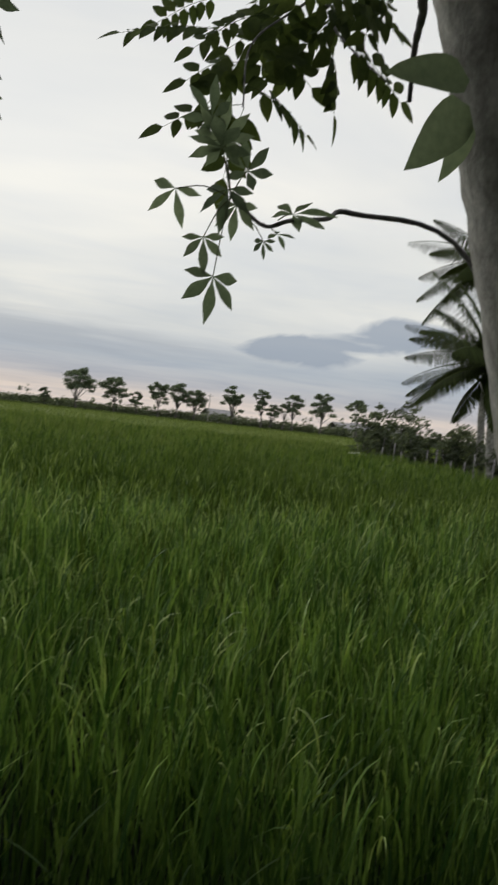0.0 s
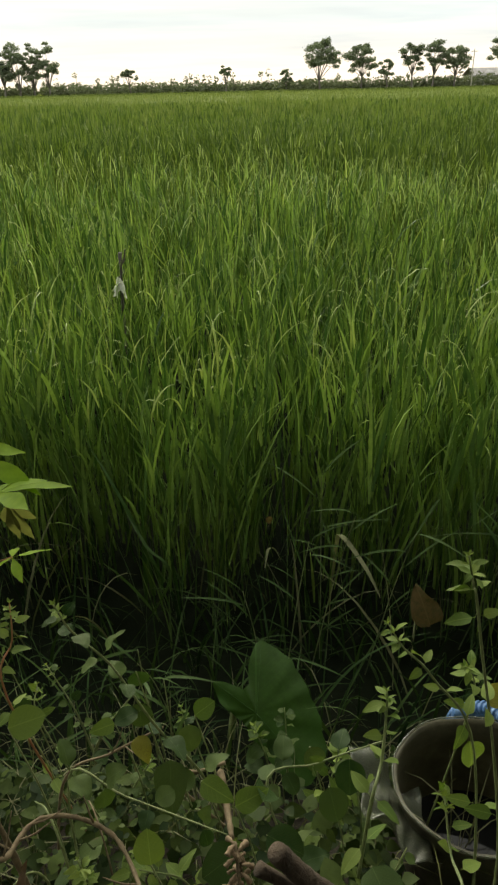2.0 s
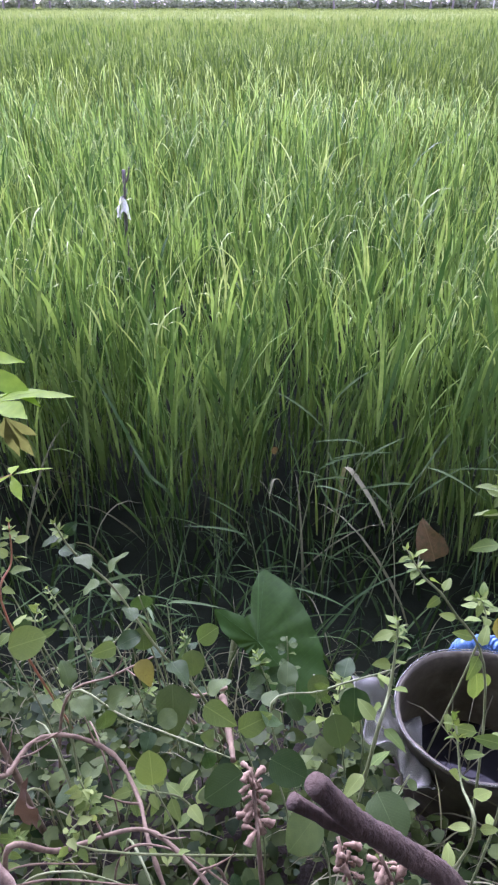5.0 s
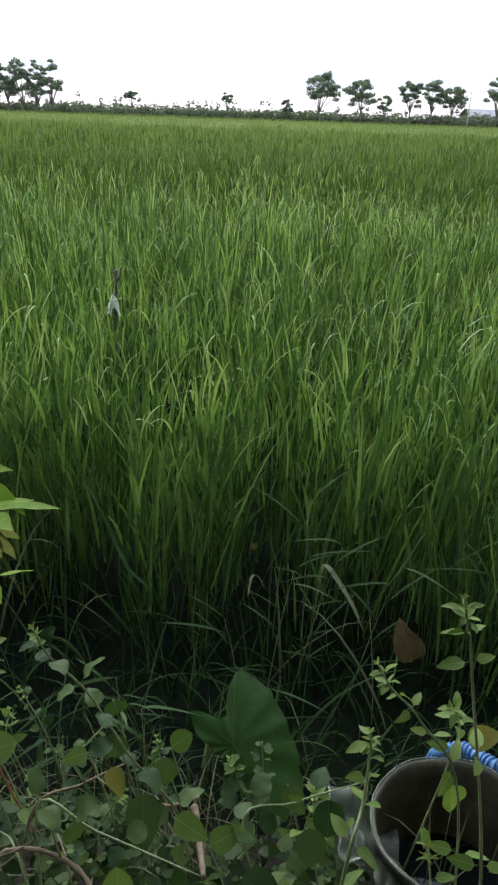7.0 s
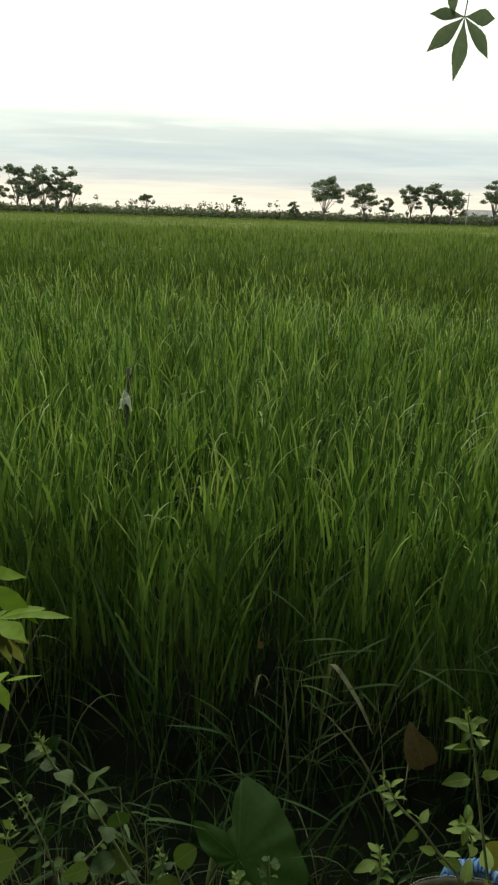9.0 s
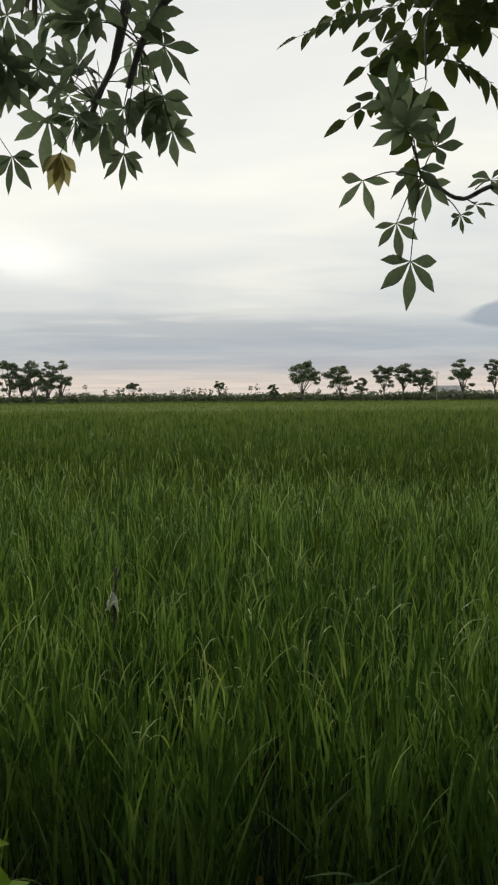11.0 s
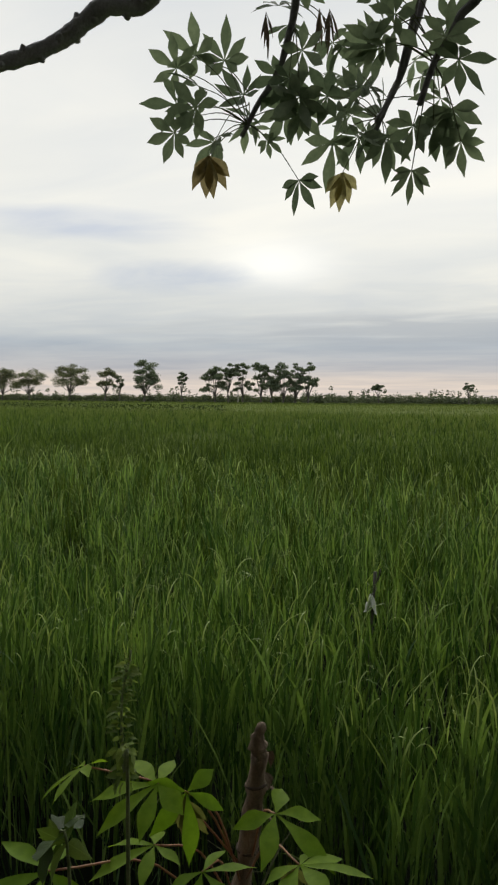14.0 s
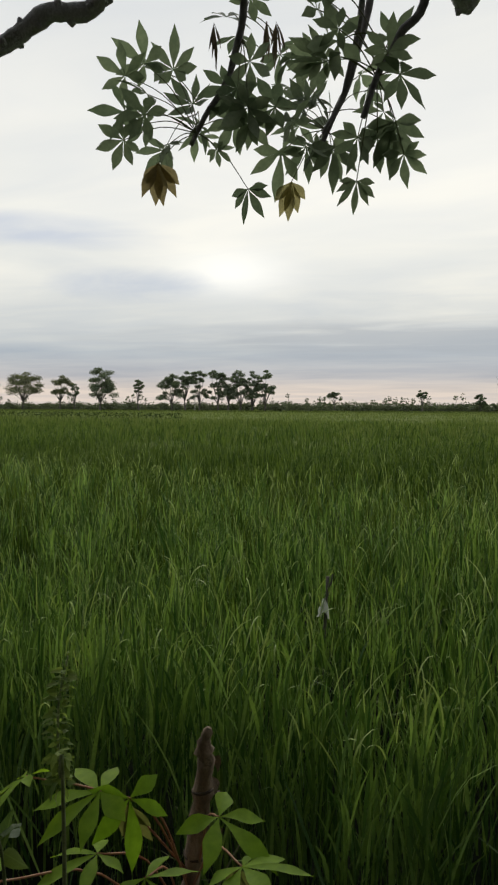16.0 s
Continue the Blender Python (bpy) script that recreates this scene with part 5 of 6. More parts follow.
def weed(points, size, seed, pairs, leaves=LEAF_ROUND, thick=0.0028, top=True, label="straggling green weed with round soft leaves", name="weed", mat=STEM, yellow=0, small=0.35, start=0.18):
    """A stem with leaves in crossing pairs that shrink towards a budding tip. Points run from the root to the tip."""
    rnd = random.Random(seed)
    root = thing(name, points[0], label, "weed", "weeds on the bank")
    o = Vector(points[0])
    part("stem", mesh("weed_stem", *tube([Vector(p) - o for p in points], thick, thick * 0.45, 6, 6, 0.08, seed), mat), root)
    line = smooth_line(points, 14)
    for i in range(pairs):
        s = start + (0.94 - start) * (i / max(1, pairs - 1)) ** 0.9
        k = int(s * (len(line) - 1))
        p, along = line[k], (line[min(k + 1, len(line) - 1)] - line[max(0, k - 1)]).normalized()
        side = along.orthogonal().normalized()
        turn = i * math.pi / 2 + rnd.uniform(-0.4, 0.4) + seed
        for sg in (0, math.pi):
            if rnd.random() < 0.12:
                continue
            a = turn + sg
            out = side * math.cos(a) + along.cross(side) * math.sin(a)
            L = size * (1 - (1 - small) * s) * rnd.uniform(0.7, 1.2)
            way = out + along * 0.35 + Vector((0, 0, rnd.uniform(-0.55, 0.15)))
            nrm = Vector((rnd.uniform(-0.5, 0.5), rnd.uniform(-0.8, 0.3), 1))
            part("leaf", rnd.choice(leaves), root, m=facing(p - o + out * L * 0.22, way, nrm) @ Matrix.Diagonal((L, L, L, 1)))
    if top:
        p = line[-1] - o
        along = (line[-1] - line[-3]).normalized()
        for tier in range(3):
            q = p - along * 0.013 * tier
            for k in range(4):
                a = k * math.pi / 2 + tier * 0.8
                side = along.orthogonal().normalized()
                out = side * math.cos(a) + along.cross(side) * math.sin(a)
                L = size * small * (0.42 + 0.24 * tier) * rnd.uniform(0.8, 1.2)
                part("bud_leaf", rnd.choice(LEAF_BUD), root, m=facing(q, out + along * (0.9 - 0.3 * tier), along + Vector((0, 0, 0.4))) @ Matrix.Diagonal((L, L, L, 1)))
    return root


weed([(1.24, 1.30, 0.28), (1.18, 1.26, 0.55), (1.12, 1.21, 0.73), (1.09, 1.19, 0.83), (1.06, 1.17, 0.93), (1.02, 1.15, 1.01), (1.0, 1.15, 1.06)], 0.062, 3, 7, small=0.42)
SPRIG = "thin upright weed sprig with small toothed light-green leaves"
weed([(1.64, 1.02, 0.28), (1.62, 0.98, 0.75), (1.54, 0.98, 1.17), (1.53, 0.99, 1.22), (1.52, 0.99, 1.26)], 0.040, 4, 8, LEAF_POINT, 0.0022, label=SPRIG, name="sprig_weed", small=0.5)
weed([(1.68, 1.12, 0.30), (1.60, 1.07, 0.85), (1.51, 1.02, 1.05), (1.47, 1.02, 1.1), (1.45, 1.03, 1.13)], 0.040, 5, 7, LEAF_POINT, 0.0022, label=SPRIG, name="sprig_weed", small=0.5)
weed([(1.46, 1.15, 0.30), (1.45, 1.04, 0.76), (1.47, 1.08, 0.82), (1.48, 1.12, 0.88), (1.48, 1.13, 0.91)], 0.050, 6, 8, LEAF_POINT, 0.0032, label=SPRIG, name="sprig_weed", small=0.5)
weed([(1.53, 1.00, 0.30), (1.52, 0.84, 0.86), (1.52, 0.9, 0.89), (1.52, 0.94, 0.92), (1.52, 0.96, 0.93)], 0.036, 7, 8, LEAF_POINT, 0.0024, label=SPRIG, name="sprig_weed", small=0.6)
weed([(0.93, 1.30, 0.28), (0.88, 1.19, 0.83), (0.89, 1.23, 0.92), (0.89, 1.25, 0.98)], 0.042, 8, 7, LEAF_POINT, 0.0024, label=SPRIG, name="sprig_weed", mat=RED_STEM, small=0.55)
weed([(1.02, 1.25, 0.28), (0.92, 1.21, 0.74), (0.91, 1.24, 0.81)], 0.035, 9, 5, LEAF_POINT, 0.0018, label=SPRIG, name="sprig_weed", small=0.6)
weed([(1.62, 1.30, 0.28), (1.65, 1.24, 0.74), (1.65, 1.25, 0.82), (1.63, 1.24, 0.85)], 0.042, 10, 6, LEAF_POINT, 0.0022, label=SPRIG, name="sprig_weed", small=0.55)
weed([(1.33, 1.12, 0.28), (1.12, 0.79, 0.93), (1.12, 0.8, 0.99), (1.11, 0.81, 1.02)], 0.016, 11, 26, LEAF_SPIKE, 0.0018, label="pale flowering weed spike with tiny crowded leaves", name="spike_weed", small=0.8)
weed([(1.42, 1.10, 0.28), (1.3, 1.15, 0.66), (1.39, 1.21, 0.65), (1.5, 1.2, 0.72)], 0.058, 12, 6, top=False, small=0.7, label="creeping weed with round leaves and a pale stem")
weed([(1.00, 1.05, 0.30), (0.96, 1.17, 0.66), (1.07, 1.13, 0.67), (1.24, 1.04, 0.71)], 0.05, 13, 5, top=False, small=0.8, label="creeping weed with round leaves and a pale stem")
weed([(0.78, 1.0, 0.3), (0.87, 0.85, 1.44), (0.86, 0.86, 1.5), (0.84, 0.89, 1.56), (0.84, 0.91, 1.61)], 0.017, 14, 64, LEAF_SPIKE, 0.0022, label="tall pale flowering weed spike with tiny crowded leaves", name="spike_weed", small=0.7, start=0.35)
weed([(0.72, 1.02, 0.3), (0.70, 1.0, 0.9), (0.8, 0.85, 1.4), (0.78, 0.85, 1.42)], 0.05, 15, 5, label="upright weed with broad soft leaves", small=0.8)
_r = random.Random(21)
for k in range(44):
    x, y = 0.66 + 1.36 * ((k * 0.618) % 1), 0.86 + 0.66 * ((k * 0.2817 + 0.13) % 1)
    if x > 1.5 and 1.05 < y < 1.52:
        continue
    h = 0.14 + 0.24 * _r.random()
    dx, dy = _r.uniform(-0.14, 0.14), _r.uniform(-0.12, 0.08)
    weed([(x, y, 0.27), (x + dx * 0.4, y + dy * 0.4, 0.28 + h * 0.6), (x + dx, y + dy, 0.28 + h)], _r.uniform(0.028, 0.056), 30 + k, 6, LEAF_ROUND if k % 3 else LEAF_POINT, small=0.6, top=k % 2 == 0, start=0.4,
         label="low weed with soft round green leaves" if k % 3 else "low weed with pointed light-green leaves")


def broad_weed(node, way, size, seed, mat=None, pointed=False):
    """A low stem that holds up one broad leaf above the others."""
    node = Vector(node)
    foot = Vector((node.x + 0.04, node.y + 0.03, ground_height(node.x + 0.04, node.y + 0.03) - 0.01))
    root = thing("broad_weed", foot, "broad soft weed leaf standing above the ground cover", "weed", "weeds on the bank")
    part("stem", mesh("broad_stem", *tube([(0, 0, 0), (node - foot) * 0.6 + Vector((0.015, 0, 0)), node - foot], 0.002, 0.0014, 5, 4), STEM), root)
    geo = blade(1.0, 0.62 if pointed else 0.86, ovate if pointed else orbicular, 10, 0.14, 0.14, 0.02, 0.1, seed)
    part("leaf", mesh("broad_leaf", *geo, mat or WEED), root, m=facing(node - foot, way, (0.1, -0.8, 1)) @ Matrix.Diagonal((size, size, size, 1)))


for _k, (_p, _w, _s, _m, _q) in enumerate([((1.13, 1.21, 0.66), (0.1, -0.8, -0.6), 0.115, None, True), ((1.25, 1.1, 0.69), (0.9, 0.3, 0.3), 0.075, MINT, True), ((1.16, 1.26, 0.69), (0.1, -0.5, -0.6), 0.06, None, False),
                                           ((1.17, 1.28, 0.69), (0.7, 0.2, 0.5), 0.055, MINT, False), ((1.44, 1.18, 0.7), (0.0, -0.5, -0.6), 0.075, None, False), ((1.4, 1.12, 0.71), (0.2, -0.5, -0.6), 0.07, None, False),
                                           ((1.3, 1.04, 0.71), (0.8, -0.4, -0.1), 0.075, None, False), ((1.38, 1.26, 0.63), (0.3, -0.4, -0.6), 0.06, None, False), ((0.89, 1.15, 0.81), (0.9, 0.2, 0.25), 0.075, MINT, False),
                                           ((0.88, 1.22, 0.76), (0.2, 0.3, 0.9), 0.05, None, False), ((1.13, 1.0, 0.7), (-0.1, 0.4, 0.9), 0.065, MINT, False), ((1.08, 1.25, 0.83), (0.1, 0.1, -0.9), 0.055, None, False),
                                           ((1.09, 1.21, 0.8), (0.0, -0.3, -0.9), 0.06, None, False), ((1.19, 1.16, 0.67), (0.8, -0.4, -0.2), 0.08, MINT, True), ((1.26, 1.01, 0.72), (-0.6, -0.5, 0.0), 0.08, None, False),
                                           ((1.02, 1.28, 0.67), (-0.6, -0.4, 0.1), 0.06, MINT, True), ((1.44, 0.95, 0.78), (0.3, -0.8, -0.1), 0.08, None, False), ((1.36, 0.93, 0.76), (-0.5, -0.7, 0.0), 0.075, None, False)]):
    broad_weed(_p, _w, _s * 0.82, 900 + _k, _m, _q)
# single conspicuous leaves
DEAD = leaf_material("withered_leaf", (0.07, 0.042, 0.03), (0.12, 0.08, 0.055), 0.15, 0.7, "object")
for p, way, L, mat, label in [((1.08, 1.21, 0.72), (0.3, -0.6, -0.4), 0.05, YELLOW, "yellowed weed leaf among the green ones"), ((1.77, 1.91, 0.33), (-0.3, 0.2, 1), 0.13, BROWN_LEAF, "dull brown dry leaf at the foot of the rice"),
                              ((1.31, 2.15, 0.55), (0.3, 0, -1), 0.035, BROWN_LEAF, "small dry reddish leaf caught in the rice"), ((1.72, 1.35, 0.66), (1, -0.1, 0.2), 0.07, YELLOW, "curled yellow leaf on the weeds"),
                              ((1.66, 1.24, 0.67), (0.25, -0.2, -1), 0.075, MINT, "pale weed leaf hanging by the tub"), ((0.97, 0.94, 0.70), (0.1, -0.3, 1), 0.11, DEAD, "curled dead brown leaf among dry stems")]:
    geo = blade(1.0, 0.28 if mat is DEAD else 0.66, ovate, 14, 0.25, 0.25, 0.07 if mat in (BROWN_LEAF, DEAD) else 0.03, 0.5, 2)
    ob = new("loose_leaf", mesh("loose_leaf", *geo, mat))
    ob.matrix_world = facing(Vector(p), way, (0.1, -1, 0.7)) @ Matrix.Diagonal((L, L, L, 1))
    tagged(ob, label, "leaf")


# ---- on the bank: dry stems ----
def dry_stem(points, r0, r1, seed, label="arching dry brown weed stem", twigs=0, name="dry_stem", mat=STRAW):
    root = thing(name, points[0], label, "stem", "dry stems on the bank")
    o = Vector(points[0])
    rnd = random.Random(seed)
    part("stalk", mesh("stalk", *tube([Vector(p) - o for p in points], r0, r1, 8, 9, 0.15, seed), mat), root)
    line = smooth_line(points, 8)
    for i in range(twigs):
        p = line[int(rnd.uniform(0.2, 0.95) * (len(line) - 1))] - o
        d = Vector((rnd.uniform(-1, 1), rnd.uniform(-1, 0.5), rnd.uniform(0.0, 1))).normalized()
        part("twig", mesh("dry_twig", *tube([p, p + d * 0.03, p + d * 0.06 + Vector((0, 0, 0.012))], r1 * 0.8, r1 * 0.3, 5, 3, 0.1, i), mat), root)


dry_stem([(0.86, 1.0, 0.28), (0.89, 0.99, 0.67), (0.9, 1.04, 0.66), (0.92, 1.1, 0.65), (0.98, 1.11, 0.65), (1.05, 1.09, 0.63), (1.1, 1.02, 0.63), (1.13, 0.94, 0.66), (1.17, 0.87, 0.62)], 0.0045, 0.0028, 1, twigs=6)
dry_stem([(0.98, 0.82, 0.3), (0.99, 0.83, 0.81), (1.04, 0.87, 0.77), (1.13, 0.92, 0.73), (1.2, 0.88, 0.72), (1.24, 0.84, 0.71)], 0.004, 0.0024, 2, twigs=5)
dry_stem([(1.2, 1.35, 0.28), (1.21, 1.29, 0.52), (1.23, 1.18, 0.56), (1.24, 1.12, 0.58)], 0.007, 0.005, 3, label="short broken brown stem among the weeds")
dry_stem([(1.30, 1.25, 0.30), (1.12, 1.26, 0.54), (1.17, 1.27, 0.55), (1.22, 1.29, 0.55)], 0.004, 0.003, 4, label="fallen dry stem lying over the weeds")
dry_stem([(0.9, 1.15, 0.3), (0.94, 1.19, 0.62), (1.02, 1.24, 0.64), (1.11, 1.28, 0.66)], 0.003, 0.002, 5, label="thin dry stem leaning through the weeds", twigs=2)
dry_stem([(0.93, 0.95, 0.3), (0.97, 0.84, 0.79), (1.02, 0.79, 0.81), (1.06, 0.72, 0.82)], 0.007, 0.006, 6, label="grey dead stem leaning over the weeds", mat=STAKE_BARK)
dry_stem([(0.9, 1.1, 0.3), (0.87, 1.07, 0.73), (0.9, 0.96, 0.74), (0.92, 0.86, 0.76)], 0.005, 0.003, 7, label="thin straw-coloured stem at the foot of the cassava", twigs=2)


_r = random.Random(33)
for _k in range(16):
    _x, _y = 0.78 + 0.50 * _r.random(), 0.80 + 0.34 * _r.random()
    _a, _h = _r.uniform(0, 6.28), _r.uniform(0.30, 0.46)
    _dx, _dy = 0.13 * math.cos(_a), 0.09 * math.sin(_a)
    dry_stem([(_x, _y, 0.27), (_x + _dx * 0.3, _y + _dy * 0.3, 0.28 + _h * 0.8), (_x + _dx, _y + _dy, 0.28 + _h), (_x + _dx * 2.0, _y + _dy * 2.0, 0.26 + _h * _r.uniform(0.75, 1.02))],
             _r.uniform(0.0016, 0.0032), 0.0012, 40 + _k, label="thin tangled dry stem among the weeds", mat=STRAW if _k % 3 else STEM)
HUSK = rough_material("dry_husk", [(0.3, (0.13, 0.085, 0.05)), (0.7, (0.34, 0.25, 0.155))], 90, 0.85, 0.4, 0.001)


def seed_spike(points, seed, count, label="dry brown seed spike with pale husks"):
    rnd = random.Random(seed)
    root = thing("seed_spike", points[0], label, "weed", "dry stems on the bank")
    o = Vector(points[0])
    part("stalk", mesh("spike_stalk", *tube([Vector(p) - o for p in points], 0.0024, 0.0012, 6, 6, 0.1, seed), STRAW), root)
    line = smooth_line(points, 16)
    husk = mesh("husk", *tube([(0, 0, 0), (0, 0.005, 0.001), (0, 0.010, 0.000), (0, 0.014, -0.003)], 0.0012, 0.0034, 7, 3, 0.2), HUSK)
    for i in range(count):
        k = int((0.66 + 0.34 * i / count) * (len(line) - 1))
        a = i * 2.1
        d = Vector((math.cos(a) + rnd.uniform(-0.4, 0.4), math.sin(a) + rnd.uniform(-0.4, 0.4), -0.2 + rnd.uniform(-0.5, 0.5))).normalized()
        s = rnd.uniform(0.35, 0.75)
        d = (d + Vector((rnd.gauss(0, 0.5), rnd.gauss(0, 0.5), rnd.gauss(0, 0.5)))).normalized()
        part("husk", husk, root, m=facing(line[k] - o + d * 0.002, d, (0, 0, 1)) @ Matrix.Diagonal((s, s, s, 1)))


seed_spike([(1.32, 0.80, 0.29), (1.30, 0.66, 0.95), (1.287, 0.645, 1.19), (1.283, 0.666, 1.225), (1.279, 0.688, 1.240)], 1, 30)
seed_spike([(1.40, 0.80, 0.29), (1.37, 0.63, 1.05), (1.345, 0.632, 1.19), (1.334, 0.655, 1.221)], 2, 24)
seed_spike([(1.44, 0.80, 0.29), (1.39, 0.62, 1.07), (1.369, 0.624, 1.205), (1.356, 0.636, 1.238)], 3, 24)
seed_spike([(1.46, 0.80, 0.29), (1.40, 0.62, 1.08), (1.391, 0.617, 1.21), (1.391, 0.626, 1.241)], 4, 24)




def build_stick():
    root = thing("cut_branch", (1.62, 0.86, 0.26), "thick broken brown branch leaning over the weeds", "branch")
    o = root.location
    pts = [(1.62, 0.86, 0.26), (1.55, 0.68, 0.80), (1.43, 0.585, 1.20), (1.378, 0.584, 1.309), (1.349, 0.582, 1.347), (1.325, 0.579, 1.375), (1.306, 0.577, 1.405)]
    part("wood", mesh("branch_wood", *tube([Vector(p) - o for p in pts], 0.0066, 0.0046, 14, 24, 0.06, 2), BRANCH_BARK), root)
    a = Vector((1.335, 0.580, 1.362)) - o
    b = Vector((1.298, 0.579, 1.389)) - o
    part("side_stub", mesh("side_stub", *tube([a, a.lerp(b, 0.5) - Vector((0, 0, 0.003)), b], 0.0036, 0.0032, 9, 5, 0.15, 3), BRANCH_BARK), root)


build_stick()

# ---- on the bank: tub, hose and plastic ----
TUB = rough_material("grey_tub_plastic", [(0.3, (0.036, 0.034, 0.019)), (0.52, (0.082, 0.077, 0.044)), (0.76, (0.165, 0.155, 0.095))], 11, 0.5, 0.15, 0.004)
HOSE = rough_material("blue_hose_plastic", [(0.3, (0.06, 0.17, 0.40)), (0.7, (0.18, 0.33, 0.58))], 30, 0.35, 0.1, 0.001)
CLEAR = rough_material("cloudy_plastic", [(0.3, (0.24, 0.27, 0.20)), (0.7, (0.50, 0.53, 0.43))], 25, 0.25, 0.5, 0.004)
CLEAR.node_tree.nodes["Principled BSDF"].inputs["Transmission Weight"].default_value = 0.75


def build_water():
    m, t = material("still_water")
    b = nd(t, "ShaderNodeBsdfPrincipled", Roughness=0.03)
    b.inputs["Base Color"].default_value = (0.012, 0.013, 0.014, 1)
    b.inputs["IOR"].default_value = 1.33
    bp = nd(t, "ShaderNodeBump", Strength=0.05, Distance=0.002)
    t.links.new(noise_at(t, 12, 2), bp.inputs["Height"])
    t.links.new(bp.outputs[0], b.inputs["Normal"])
    finish(t, b.outputs[0])
    return m


def build_tub():
    root = thing("plastic_tub", (1.72, 1.295, 0.24), "old grey plastic tub half full of dark water among the weeds", "tub")
    R, h, n = 0.158, 0.24, 48
    prof = [(0.80, 0.0), (0.86, h * 0.4), (0.93, h * 0.75), (0.97, h * 0.97), (1.03, h), (1.035, h + 0.008), (1.0, h + 0.012), (0.965, h), (0.94, h * 0.8), (0.86, h * 0.35), (0.80, 0.01), (0.0, 0.01)]
    v = [(math.cos(2 * math.pi * k / n) * r * R * 1.05, math.sin(2 * math.pi * k / n) * r * R * 0.95, z + 0.003 * math.sin(k * 0.9)) for r, z in prof for k in range(n)]
    f = [(i * n + k, i * n + (k + 1) % n, (i + 1) * n + (k + 1) % n, (i + 1) * n + k) for i in range(len(prof) - 1) for k in range(n)]
    part("wall", mesh("tub_wall", v, f, TUB), root)
    lip = [(math.cos(2 * math.pi * k / n) * R * 1.085, math.sin(2 * math.pi * k / n) * R * 0.982, h + 0.012 + 0.003 * math.sin(k * 0.9)) for k in range(n + 1)]
    part("rim", mesh("tub_rim", *tube(lip, 0.0016, 0.0016, 6, 1), CLEAR), root, "thin pale worn rim")
    w = [(math.cos(2 * math.pi * k / n) * R * 0.83 * 1.05, math.sin(2 * math.pi * k / n) * R * 0.83 * 0.95, h * 0.22) for k in range(n)]
    part("water", mesh("tub_water", w, [tuple(range(n))], build_water(), False), root, "dark still water")


build_tub()


def build_hose():
    pts = [(1.74, 1.53, 0.40), (1.77, 1.53, 0.42), (1.8, 1.51, 0.445), (1.82, 1.48, 0.455), (1.87, 1.45, 0.455), (2.03, 1.52, 0.36), (2.2, 1.64, 0.10)]
    first = Vector(pts[0])
    pts = [(first.x + 0.02, first.y + 0.10, 0.16)] + pts
    root = thing("ribbed_hose", pts[0], "blue ribbed plastic hose lying behind the tub", "hose")
    o = Vector(pts[0])
    line = smooth_line(pts, 22)
    part("pipe", mesh("hose_pipe", *tube([p - o for p in line], 0.0135, 0.0135, 12, 1), HOSE), root)
    ring = mesh("hose_rib", *tube([(0.0155 * math.cos(a), 0, 0.0155 * math.sin(a)) for a in [2 * math.pi * k / 14 for k in range(15)]], 0.0034, 0.0034, 6, 1), HOSE)
    walked, last = 0.0, line[0]
    for i in range(1, len(line)):
        walked += (line[i] - last).length
        last = line[i]
        if walked > 0.0105:
            walked = 0.0
            part("rib", ring, root, m=facing(line[i] - o, line[i] - line[i - 1], (0, 0, 1)))


build_hose()


def build_plastic():
    c = Vector((1.54, 1.26, 0.46))
    v, f, n = [], [], 40
    for i in range(n):
        for k in range(n):
            s, q = i / (n - 1) - 0.5, k / (n - 1) - 0.5
            fold = 0.006 * math.sin(s * 9 + q * 5) + 0.005 * math.sin(q * 12 - s * 7) + 0.016 * noise.noise((s * 3, q * 3, 2)) + 0.007 * abs(noise.noise((s * 7, q * 3, 5))) + 0.002 * abs(noise.noise((s * 18, q * 9, 8)))
            v.append((s * 0.15 + fold, q * 0.20 + 0.5 * fold, -s * 0.14 - 0.06 * q + 1.6 * fold))
    f = [(i * n + k, i * n + k + 1, (i + 1) * n + k + 1, (i + 1) * n + k) for i in range(n - 1) for k in range(n - 1)]
    ob = new("plastic_scrap", mesh("plastic_scrap", v, f, CLEAR))
    ob.location = c
    sol = ob.modifiers.new("sheet", "SOLIDIFY")
    sol.thickness = 0.0015
    tagged(ob, "crumpled cloudy plastic scrap hanging over the tub rim", "plastic sheet")


build_plastic()


